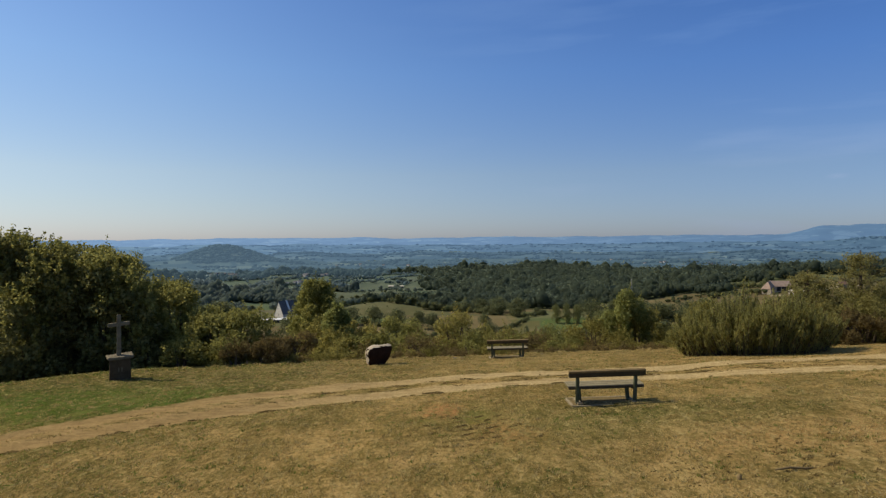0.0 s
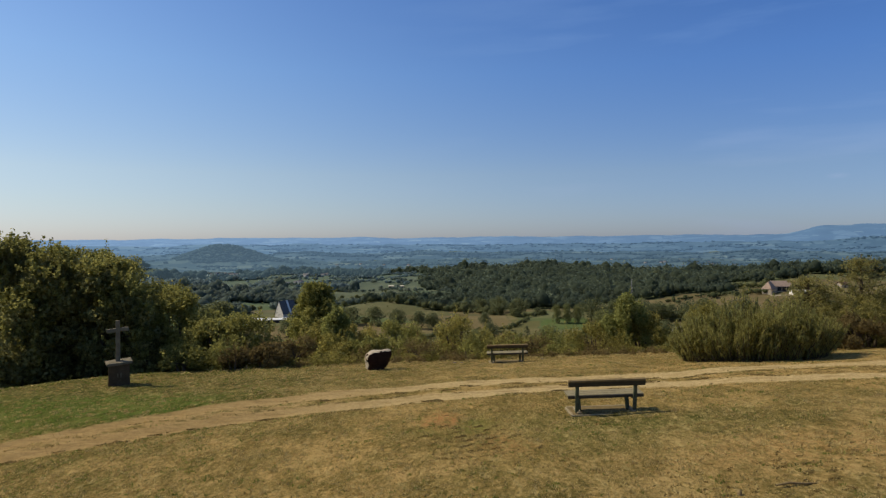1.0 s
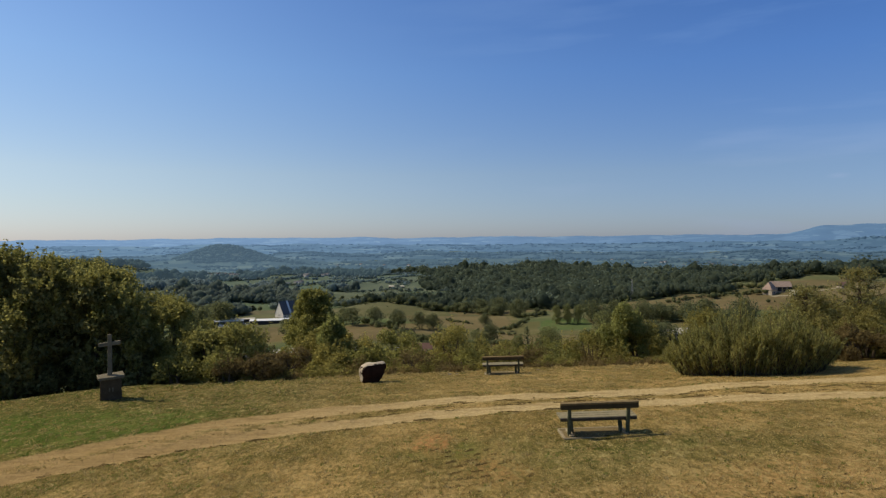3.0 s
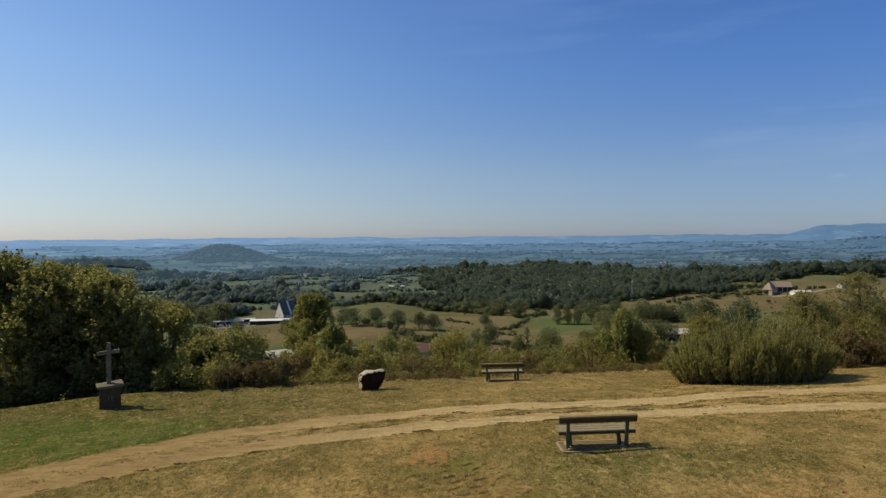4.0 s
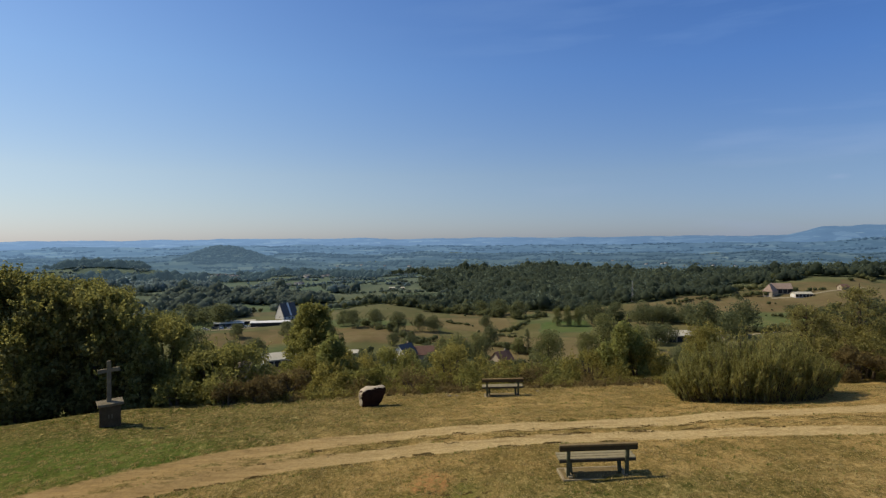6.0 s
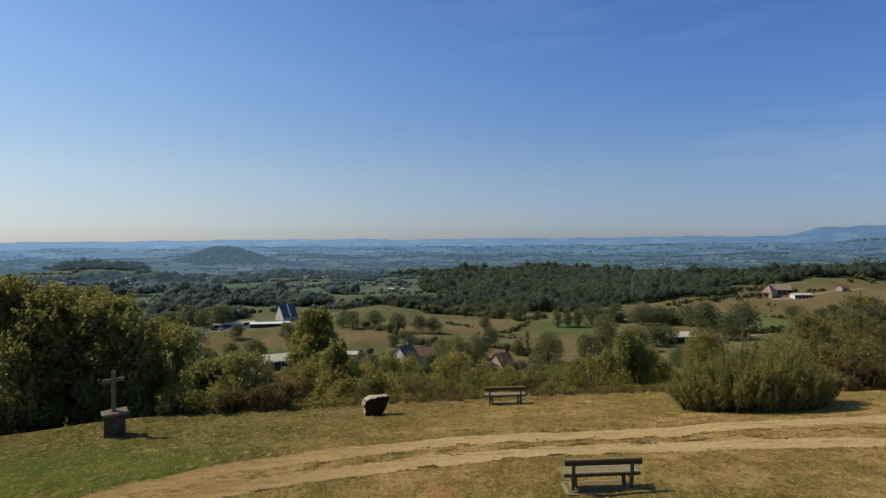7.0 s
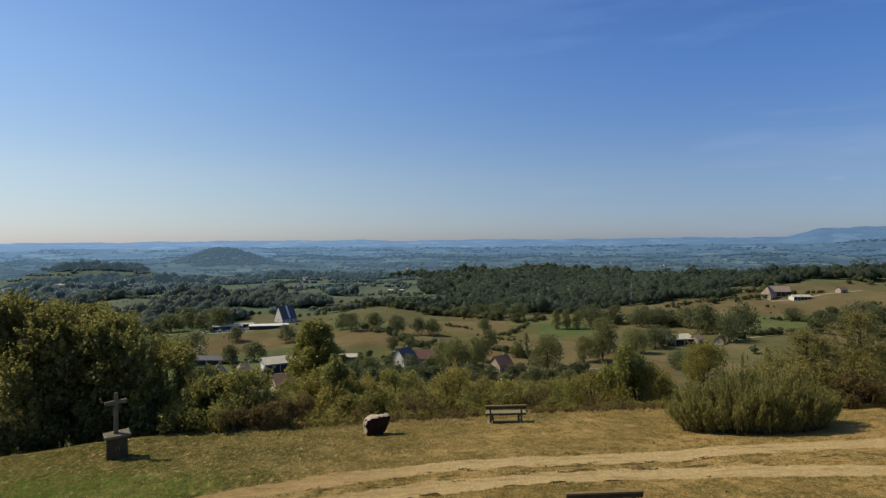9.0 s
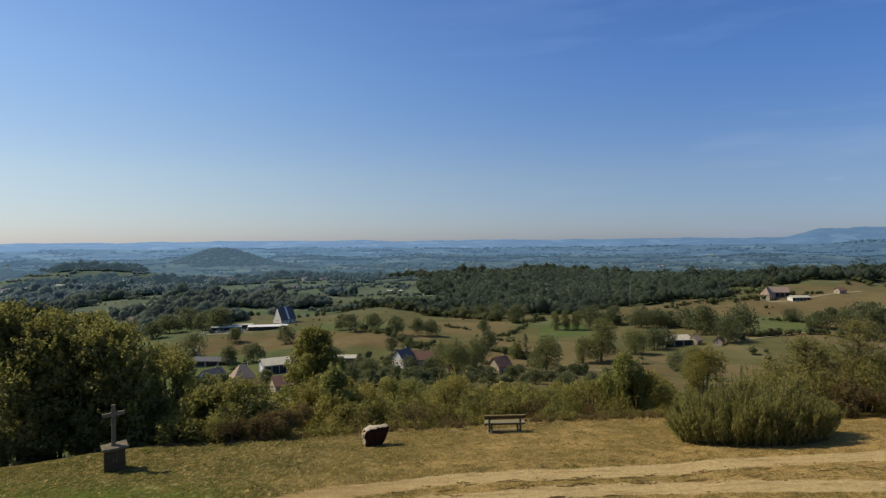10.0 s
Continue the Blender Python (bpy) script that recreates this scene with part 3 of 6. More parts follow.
# x, y, half width, half depth (as seen from the hilltop), crop
FIELDS = ((-60, 420, 30, 46, 0.24), (-17, 425, 16, 36, 0.04), (-68, 590, 76, 56, 0.55), (28, 500, 28, 50, 0.10), (38, 392, 20, 24, 0.15),
          (36, 330, 20, 32, 0.22), (97, 455, 22, 40, 1.0), (84, 520, 18, 36, 0.85), (74, 345, 17, 52, 0.06))
FIELDS += ((165, 445, 70, 30, 0.5), (225, 520, 22, 26, 0.1), (196, 545, 16, 30, 0.1), (230, 545, 18, 34, 0.2), (290, 505, 60, 40, 0.28), (245, 425, 42, 26, 0.95),
           (280, 405, 36, 24, 0.08), (390, 530, 60, 52, 0.14), (190, 350, 84, 36, 0.6), (360, 625, 62, 30, 0.7), (375, 570, 36, 16, 0.2))
FIELDS += ((-405, 1045, 60, 92, 0.75), (-390, 745, 60, 36, 0.6), (-330, 640, 36, 22, 0.6), (-205, 630, 40, 32, 0.2), (-120, 440, 44, 42, 0.26),
           (-160, 430, 26, 40, 0.3), (-115, 880, 52, 72, 0.55), (-178, 895, 32, 32, 0.6), (-230, 1095, 70, 40, 0.95), (-640, 960, 60, 40, 0.5))
# woods: x, y, half width, half depth
WOODS = ((260, 900, 250, 200), (210, 1190, 250, 170), (520, 1120, 240, 60), (600, 930, 150, 35), (130, 690, 120, 40), (10, 1000, 44, 110),
         (60, 780, 60, 90), (395, 652, 105, 13), (520, 690, 90, 22), (352, 662, 62, 30), (425, 622, 74, 20), (352, 628, 30, 16), (258, 592, 34, 22), (268, 632, 34, 30), (24, 628, 64, 22), (108, 606, 52, 22), (185, 602, 60, 24))
WOODS += ((-745, 1290, 100, 70), (-430, 838, 112, 42), (-545, 830, 70, 60), (-590, 905, 60, 16), (-300, 748, 46, 36), (-238, 792, 52, 24),
          (-196, 762, 60, 18), (-305, 668, 56, 26), (-395, 1176, 48, 26), (-152, 915, 24, 14), (-66, 655, 70, 8), (-36, 712, 40, 26))
WOODS += ((-560, 1120, 130, 46), (-700, 1060, 70, 24), (-500, 965, 60, 26), (-252, 592, 50, 34), (-290, 522, 34, 26), (-130, 1300, 120, 40), (-330, 1380, 130, 30), (-270, 930, 30, 30), (-480, 720, 60, 14))
# hedges: size of their bushes, and the line that they follow
HEDGES = ((2.4, ((-62, 470), (-49, 448), (-31, 409), (-22, 387), (-13, 376), (-4, 393))), (1.5, ((4, 512), (23, 474))),
          (2.2, ((24, 366), (41, 343), (50, 325), (48, 300))), (2.0, ((42, 438), (57, 457), (72, 493))), (1.6, ((39, 412), (55, 396))),
          (4.2, ((-21, 613), (12, 599), (39, 569), (73, 521))), (2.6, ((75, 520), (96, 538))))
HEDGES += ((4.4, ((168, 485), (188, 466), (199, 420))), (3.4, ((136, 500), (160, 492), (172, 480))), (4.0, ((172, 505), (200, 500), (216, 478))), (3.0, ((199, 420), (198, 387))), (2.2, ((273, 550), (297, 559))),
           (2.0, ((335, 545), (349, 553), (363, 552))), (1.8, ((251, 462), (265, 444), (266, 430))), (4.0, ((280, 448), (300, 447))),
           (4.2, ((298, 438), (318, 441), (335, 445))), (3.6, ((342, 666), (354, 634), (388, 613))), (1.8, ((212, 551), (248, 560), (276, 561))),
           (2.4, ((209, 395), (240, 389), (267, 384))))
HEDGES += ((3.0, ((-189, 907), (-158, 929))), (2.6, ((-143, 889), (-102, 902), (-70, 940))), (2.8, ((-107, 809), (-61, 814), (-30, 834))),
           (3.4, ((-156, 734), (-120, 746), (-52, 635), (-20, 624))), (2.8, ((-169, 992), (-114, 1007), (-57, 1021))),
           (2.6, ((-240, 973), (-225, 1009), (-172, 1008))), (3.0, ((-399, 932), (-330, 913), (-306, 948))), (2.4, ((-477, 836), (-426, 793), (-337, 739))),
           (2.6, ((-340, 617), (-326, 661), (-313, 671))), (2.6, ((-705, 1003), (-593, 911), (-539, 945))), (2.4, ((-1043, 1408), (-803, 1174), (-722, 1169))),
           (3.0, ((-517, 1027), (-466, 1090))), (2.8, ((-236, 621), (-202, 591), (-213, 680))))


def oval(x, y, rows, column=None, power=2):
    """How far inside the nearest patch (1 at its middle, 0 at its rim) and that patch's value."""
    best, value = np.full(np.shape(x), -9.0), np.zeros(np.shape(x))
    for row in rows:
        r = math.hypot(row[0], row[1])
        ex, ey = row[1] / r, -row[0] / r
        u, v = (x - row[0]) * ex + (y - row[1]) * ey, (y - row[1]) * ex - (x - row[0]) * ey
        inside = 1 - np.abs(u / row[2]) ** power - np.abs(v / row[3]) ** power
        if column is not None:
            value = np.where(inside > best, row[column], value)
        best = np.maximum(best, inside)
    return best, value


def in_wood(x, y):
    best, _ = oval(x, y, WOODS)
    return best + 0.3 * rolls(x, y, 90, 31) > 0


def crops(x, y):
    """The crop of the field at a place, and the distance to its hedge."""
    shape = np.shape(x)
    x, y = np.ravel(x), np.ravel(y)
    wx, wy = x + 14 * rolls(x, y, 160, 11), y + 14 * rolls(x, y, 160, 12)
    near = np.full(len(x), 1e9)
    second, crop = near.copy(), np.zeros(len(x))
    for sx, sy, c in SEEDS:
        d = np.hypot(wx - sx, (wy - sy) * 0.8)
        hit = d < near
        second = np.where(hit, near, np.minimum(second, d))
        crop = np.where(hit, c, crop)
        near = np.where(hit, d, near)
    best, own = oval(x + 0.3 * (wx - x), y + 0.3 * (wy - y), FIELDS, 4, 4)
    crop = np.where((x < -0.22 * y) | ((y > 640) & (x < 0.03 * y)), 0.45 + 0.55 * crop, crop)
    crop = np.where(best > 0, own, crop)
    hedge = np.where(best > 0.12, 40, np.where(best > 0, 3, second - near))
    return crop.reshape(shape), hedge.reshape(shape)


def polar(r0, r1, growth, a0, a1, step, behind=None):
    radii = [r0]
    while radii[-1] < r1:
        radii.append(radii[-1] * growth)
    angles = list(np.arange(a0, a1 + step / 2, step))
    if behind:
        angles += list(np.arange(a1 + behind, a0 + 360, behind))
    r, a = np.meshgrid(np.array(radii), np.radians(angles), indexing="ij")
    n, k = r.shape
    i, j = np.meshgrid(np.arange(n - 1), np.arange(k if behind else k - 1), indexing="ij")
    i, j = i.ravel(), j.ravel()
    faces = np.stack((i * k + j, i * k + (j + 1) % k, (i + 1) * k + (j + 1) % k, (i + 1) * k + j), 1)
    return (r * np.sin(a)).ravel(), (r * np.cos(a)).ravel(), faces[:, ::-1]


def lawn_marks(x, y):
    """Where the hilltop is worn, green, bald, straw-coloured or rough."""
    ragged = 0.3 * rolls(x, y, 1.6, 8)
    d = y - brink(x)
    near = np.hypot(x, y) < 60
    far_rut, near_rut = rut_far(x), rut_near(x)
    between = ease(-0.1, 0.4, far_rut - y) * ease(-0.1, 0.4, y - near_rut)
    ruts = np.maximum(np.exp(-((y - far_rut) / 0.62) ** 4), np.exp(-((y - near_rut) / 0.58) ** 4))
    earth = ruts * (0.78 + 0.2 * ease(-8, 0, x)) + between * (0.14 + 0.36 * ease(0, 8, -x)) * (1 - ruts)
    return {
        "earth": np.clip(earth + ragged * 0.45 * (earth > 0.02), 0, 1) * near,
        "ochre": ease(-2, 8, -x + 2 * ragged) * near,
        "lush": np.clip(2.6 * np.exp(-((x + 11.0) / 3.0) ** 2 - ((y - 18.7) / 1.5) ** 2) + 0.9 * np.exp(-((x + 15) / 5) ** 2 - ((y - 17.5) / 3.5) ** 2)
                        + 0.22 * np.exp(-((x - 4.2) / 3.2) ** 2 - ((y - 13.0) / 1.2) ** 2) + 0.3 * np.exp(-((x - 1.6) / 1.2) ** 2 - ((y - 12.8) / 2.2) ** 2) + 0.95 * np.exp(-((x - 0.75) / 0.45) ** 2 - ((y - 14.0) / 0.8) ** 2)
                        + 0.7 * np.exp(-((x + 0.35) / 0.3) ** 2 - ((y - 14.0) / 0.5) ** 2) + 0.35 * ragged, 0, 1),
        "bald": np.clip(np.exp(-((x + 0.05) / 0.40) ** 2 - ((y - 14.8) / 0.6) ** 2) * 3.0
                        + 0.65 * np.exp(-((x - 1.3 + 0.25 * (y - 12.6)) / 0.8) ** 2 - ((y - 12.6) / 1.2) ** 2) + 0.4 * np.exp(-((x - 6.8) / 2.6) ** 2 - ((y - 10.8) / 1.1) ** 2), 0, 1),
        "straw": np.clip(np.exp(-((x - 6.2) / 3.6) ** 2 - ((y - 9.6) / 2.2) ** 2) + 0.35 * np.exp(-((x - 1.2) / 2.4) ** 2 - ((y - 11.6) / 1.6) ** 2)
                         + 0.9 * np.exp(-((x - 15) / 6) ** 2 - ((y - 20.5) / 5) ** 2) + 0.45 * np.exp(-((x - 5) / 5) ** 2 - ((y - 24) / 3) ** 2) + 0.6 * np.exp(-((x + 5) / 4.5) ** 2 - ((y - 11.8) / 3) ** 2) + 0.3 * ragged, 0, 1),
        "olive": np.clip(0.9 * ease(-1, 9, -x) * (0.3 + 0.7 * ease(15, 18.5, y + 0.3 * x + 3)) + 0.2 * ease(19, 21.5, y) * ease(-9, -4, -x) + 0.5 * np.exp(-((x - 4.4) / 2.6) ** 2 - ((y - 13.4) / 1.5) ** 2)
                         + 0.3 * ease(16.5, 13, y) * ease(-2, 2, x) + 0.3 * ragged, 0, 1),
        "valley": ease(0.0, 1.6, d + 0.8 * ragged) * ease(-10, -6, x) * 0.75 + (1 - 0.75 * ease(-10, -6, x)) * ease(1.0, 12, d),
    }


def give_marks(me, marks):
    for key, values in marks.items():
        me.attributes.new(key, "FLOAT", "POINT").data.foreach_set("value", np.asarray(values, np.float32))


def build_ground():
    x, y, faces = polar(1.5, 4900, 1.021, -42, 42, 0.2, behind=6)
    # a closed middle under the camera
    k = int(np.sum(np.abs(np.hypot(x, y) - 1.5) < 1e-6))
    rim = np.arange(k)
    faces = np.vstack((np.stack((rim + k, np.roll(rim, -1) + k, np.roll(rim, -1), rim), 1), faces + k))
    x, y = np.append(x[:k] * 0.001, x), np.append(y[:k] * 0.001, y)
    d = y - brink(x)
    # the bed of the track
    bed = ease(0.1, 0.7, rut_far(x) + 0.9 - y) * ease(0.1, 0.7, y - rut_near(x) + 0.9) * (np.abs(x) < 24)
    z = land(x, y) - 0.12 * bed
    me = solid("ground", np.stack((x, y, z), 1), faces, GROUND, True)
    far = np.hypot(x, y) > 60
    crop, hedge = np.zeros(len(x)), np.full(len(x), 99.0)
    crop[far], hedge[far] = crops(x[far], y[far])
    wood = in_wood(x, y) & far
    give_marks(me, lawn_marks(x, y))
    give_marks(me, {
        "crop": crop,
        # share of painted haze: grows with distance, more on the sun's side
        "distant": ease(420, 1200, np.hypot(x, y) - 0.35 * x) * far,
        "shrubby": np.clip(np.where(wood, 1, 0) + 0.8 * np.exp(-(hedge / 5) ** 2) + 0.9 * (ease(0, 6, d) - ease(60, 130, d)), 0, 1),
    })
    tagged(new("ground", me), "dry grassy hilltop falling to a valley of fields", "ground", kind="structure")


build_ground()


def build_track():
    """Two wheel ruts worn into the turf, with a grassy ridge between them."""
    xs = np.arange(-23, 23.5, 0.075)
    share = np.linspace(0, 1, 54)
    X = np.repeat(xs[:, None], len(share), 1)
    low, high = rut_near(xs)[:, None] - 0.95, rut_far(xs)[:, None] + 0.95
    Y = low + (high - low) * share[None]
    ruts = np.maximum(np.exp(-((Y - rut_far(X)) / 0.5) ** 2), np.exp(-((Y - rut_near(X)) / 0.5) ** 2))
    rim = np.minimum(share, 1 - share)[None]
    Z = land(X, Y) - 0.06 * ruts + 0.012 * rolls(X, Y, 0.5, 42, 3) * ease(0.02, 0.1, rim) + 0.004 - 0.10 * (1 - ease(0, 0.06, rim))
    k = len(share)
    i, j = np.meshgrid(np.arange(len(xs) - 1), np.arange(k - 1), indexing="ij")
    a = (i * k + j).ravel()
    me = solid("dirt_track", np.stack((X, Y, Z), 2).reshape(-1, 3), np.stack((a, a + k, a + k + 1, a + 1), 1), GROUND, True)
    give_marks(me, lawn_marks(X.ravel(), Y.ravel()))
    tagged(new("dirt_track", me), "pale dry dirt track with two worn wheel ruts", "track", kind="structure")


build_track()

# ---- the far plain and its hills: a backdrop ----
# from, to, name, tone of woods, of meadows, of the painted haze glow, and how much of it
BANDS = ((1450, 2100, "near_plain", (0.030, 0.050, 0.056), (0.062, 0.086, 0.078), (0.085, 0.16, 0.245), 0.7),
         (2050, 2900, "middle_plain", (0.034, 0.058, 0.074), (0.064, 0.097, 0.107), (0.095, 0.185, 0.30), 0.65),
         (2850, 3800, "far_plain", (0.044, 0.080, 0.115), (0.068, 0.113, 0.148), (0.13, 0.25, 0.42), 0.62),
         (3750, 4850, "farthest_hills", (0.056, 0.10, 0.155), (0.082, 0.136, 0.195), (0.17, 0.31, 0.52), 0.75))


def plain_height(i, x, y):
    """The lie of one band of the far plain."""
    r, a = np.hypot(x, y), x / y
    z = land(x, y) + 3.5 * rolls(x, y, 420, 50 + i, 2) * ease(1500, 2300, r) + 4 + 34 * ease(3000, 4800, r)
    z = z - 14 * (1 - ease(BANDS[i][0], BANDS[i][0] + 60, r))
    if i == 3:
        z = z + ease(3900, 4700, r) * (10 + 5 * rolls(a * 1000, r * 0, 260, 90, 3)
                + 56 * ease(0.58, 0.655, a) + 8 * ease(0.62, 0.78, a) - 6 * ease(0.3, 0.6, -a))
    if i == 2:
        z = z + ease(3200, 3700, r) * (5 * rolls(a * 1000, r * 0, 190, 91, 3) + 30 * ease(0.62, 0.8, a))
    return z


def build_distance():
    for i, (r0, r1, name, woods, meadow, glow, far) in enumerate(BANDS):
        x, y, faces = polar(r0, r1, 1.009, -43, 43, 0.18)
        z = plain_height(i, x, y) + np.random.default_rng(i).normal(0, 0.6, len(x))
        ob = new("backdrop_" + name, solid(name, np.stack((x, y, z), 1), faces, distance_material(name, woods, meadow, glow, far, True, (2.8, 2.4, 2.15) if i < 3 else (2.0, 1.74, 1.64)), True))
        tagged(ob, "hazy blue wooded hills and fields in the distance", "distant hills", kind="structure")


build_distance()

# ---- on the hilltop ----
def bench(x, y, turn, tilt, label):
    """A park bench seen from behind: it looks out over the valley."""
    ob = thing("bench", x, y, float(land(x, y)) + 0.03, 0, label, "bench", "viewpoint benches")
    ob.matrix_basis = pose(x, y, float(land(x, y)) + 0.02, 0, tilt, turn)
    # thick back beam, leaning towards the path
    back = part("backrest", one_box((1.90, 0.085, 0.165), pose(0, -0.155, 0.775, 12, 0, 0), 0.022), DARK_WOOD, ob, "dark worn timber back beam")
    for v in back.data.vertices:
        v.co.z += 0.006 * math.sin(v.co.x * 4.0)
    part("worn_edge", one_box((1.905, 0.093, 0.052), pose(0, -0.1695, 0.842, 12, 0, 0), 0.016), MOSSY_WOOD, back, "brown lichened upper edge")
    for i, d in enumerate((0.06, 0.21, 0.36)):
        part("seat_plank", one_box((1.90, 0.142, 0.05), pose(0, d, 0.430 + 0.006 * i, 2, 0, 0), 0.014), WORN_WOOD, ob, "greyed timber seat plank")
    part("seat_rail", one_box((1.88, 0.045, 0.075), pose(0, -0.034, 0.406, 0, 0, 0), 0.012), DARK_WOOD, ob, "dark rail along the seat")
    for side in (-0.72, 0.72):
        frame_part = part("side_frame", one_box((0.075, 0.50, 0.06), pose(side * 0.94, 0.21, 0.372, 0, 0, 0), 0.012), GREEN_IRON, ob, "green painted support")
        part("rear_leg", one_box((0.085, 0.08, 0.86), pose(side, -0.052, 0.425, 12, 0, 0), 0.016), GREEN_IRON, frame_part)
        part("front_leg", one_box((0.09, 0.085, 0.41), pose(side * 0.85, 0.28, 0.19, -14, 0, 0), 0.016), GREEN_IRON, frame_part)
        part("foot", one_box((0.11, 0.56, 0.05), pose(side * 0.94, 0.20, 0.012, 0, 0, 0), 0.012), CONCRETE, frame_part, "pale concrete foot")
        for z in (0.73, 0.80):
            bolt = bmesh.new()
            bmesh.ops.create_cone(bolt, cap_ends=True, segments=8, radius1=0.014, radius2=0.011, depth=0.012, matrix=pose(side, -0.146 - 0.21 * (z - 0.515), z, 90, 0, 0))
            part("bolt", bolt, GREEN_IRON, back)
    return ob


def rough_block(size, seed, cuts=5, amount=0.03, bevel=0.04, taper=0.0):
    bm = one_box(size, Matrix(), bevel)
    bmesh.ops.subdivide_edges(bm, edges=bm.edges[:], cuts=cuts, use_grid_fill=True)
    shift = Vector((seed * 3.7, seed * 1.3, 0))
    for v in bm.verts:
        k = 1 - taper * (v.co.z / size[2] + 0.5)
        v.co.x *= k
        v.co.y *= k
        v.co += noise.noise_vector(v.co * 2.6 + shift) * amount + noise.noise_vector(v.co * 9 + shift) * amount * 0.35
    return bm


def slab(x, y, wide, deep, turn, tilt):
    """A trodden slab with a pale rim, nearly level with the grass."""
    ob = thing("concrete_slab", x, y, 0, 0, "worn concrete slab under the bench, covered with soil", "slab", "viewpoint slabs")
    ob.matrix_basis = pose(x, y, float(land(x, y)) - 0.005, 0, tilt, turn)
    part("slab_top", rough_block((wide, deep, 0.07), 8, 4, 0.012, 0.015), SOIL, ob, "trodden soil on the slab")
    for size, where_to in (((wide, 0.055, 0.085), pose(0, -deep / 2, 0)), ((0.07, deep, 0.085), pose(-wide / 2, 0, 0)), ((wide, 0.07, 0.085), pose(0, deep / 2, 0))):
        rim = part("slab_edge", rough_block(size, 9, 3, 0.012, 0.015), CONCRETE, ob, "pale concrete edge")
        rim.matrix_basis = where_to
    return ob


slab(4.04, 14.83, 1.66, 0.74, 0, -1.6)
bench(4.08, 14.60, 0, -1.6, "weathered timber bench with green supports beside the track")
slab(3.06, 27.78, 1.58, 0.7, -2, -1)
bench(3.08, 27.55, -2, -1.5, "weathered timber bench with green supports at the hill's brink")


def wayside_cross(x, y):
    z = float(land(x, y))
    ob = thing("wayside_cross", x, y, z, 30, "grey lichened granite cross on a stone pedestal", "cross")
    base = part("pedestal", rough_block((0.74, 0.62, 0.86), 1, 5, 0.012, 0.02, 0.05), DARK_GRANITE, ob, "dark stone block")
    base.matrix_basis = pose(0, 0, 0.40)
    part("inscription", one_box((0.045, 0.006, 0.16), pose(-0.05, -0.315, 0.02)), GRANITE, base)
    part("inscription", one_box((0.045, 0.006, 0.16), pose(0.06, -0.315, 0.02)), GRANITE, base)
    cap = part("cap_slab", rough_block((0.90, 0.70, 0.10), 2, 5, 0.02, 0.025), GRANITE, ob, "pale overhanging cap stone")
    cap.matrix_basis = pose(0.0, 0, 0.88, 3, -3, 4)
    shaft = part("shaft", rough_block((0.16, 0.14, 1.58), 3, 4, 0.012, 0.025, 0.08), GRANITE, ob)
    shaft.matrix_basis = pose(-0.02, 0, 1.71, 0, 0.6, 0)
    arm = part("cross_arm", rough_block((0.76, 0.13, 0.15), 4, 4, 0.012, 0.025), GRANITE, ob)
    arm.matrix_basis = pose(-0.02, 0, 2.13, 0, -4, 0)
    return ob


wayside_cross(-12.52, 22.85)


def boulder(x, y):
    bm = bmesh.new()
    bmesh.ops.create_icosphere(bm, subdivisions=4, radius=1)
    for v in bm.verts:
        c = v.co
        k = (abs(c.x) ** 4 + abs(c.y) ** 4 + abs(c.z) ** 4) ** (-1 / 4)
        c *= k
        v.co = Vector((c.x * 0.55 * (0.93 + 0.16 * c.z), c.y * 0.28, c.z * 0.44))
        v.co.x += 0.10 * v.co.z + 0.10 * math.exp(-((v.co.z - 0.12) / 0.2) ** 2) * max(c.x, 0)
        v.co.z += 0.10 * v.co.x if v.co.z > 0 else 0
        if v.co.x > 0 and v.co.z < 0.12:
            v.co.x *= 1 - 0.62 * (0.12 - v.co.z)
        v.co += noise.noise_vector(v.co * 2.3 + Vector((4, 1, 2))) * 0.06 + noise.noise_vector(v.co * 7) * 0.02
    ob = thing("boulder", x, y, float(land(x, y)) + 0.37, 20, "upright reddish sandstone boulder, its sunlit top painted pale", "boulder")
    rock = part("rock", bm, SANDSTONE, ob)
    rock.data.polygons.foreach_set("use_smooth", np.ones(len(rock.data.polygons), bool))
    # sunlight painted as a pale shell on the top and the sun-side edge
    crust = bmesh.new()
    crust.from_mesh(rock.data)
    crust.normal_update()
    gone = [f for f in crust.faces if not (f.normal.z + 0.35 * noise.noise(f.calc_center_median() * 5) > 0.62
                                           or f.normal.x - 0.2 * noise.noise(f.calc_center_median() * 6) < -0.86)]
    bmesh.ops.delete(crust, geom=gone, context="FACES")
    for v in crust.verts:
        v.co += v.normal * 0.012
    part("crust", crust, SUNLIT_STONE, ob, "pale shell painted as the sunlit top and edge")
    return ob


boulder(-2.79, 25.48)


# ---- trees and bushes round the hilltop ----
def dome(radius, waist=0.35):
    return lambda h: radius * (1 - (abs(2 * h - 0.7) / 1.42) ** 2.6) ** 0.5


def flame(radius):
    return lambda h: radius * (0.55 + 0.45 * min(1, h * 4)) * (1.03 - h) ** 0.5


def grow(rows, name, label, category, group, leaf, shape, leaf_count, leaf_size, clump, stems, seed, sprays=0, slim=0.62, limbs=10, trunk=0.08, low=0.12, shoots=None):
    for i, (x, y, high, radius) in enumerate(rows):
        rng = np.random.default_rng(seed + i)
        number = max(10, int(6 * high * radius * radius ** 0.3))
        woody(name, x, y, label, category, group, rng, leaf, shape(radius), high * low, high - clump * 0.7, number, clump,
              int(leaf_count * high * radius), leaf_size, trunk, limbs, stems, 0.0, slim, sprays, 0.0, shoots)


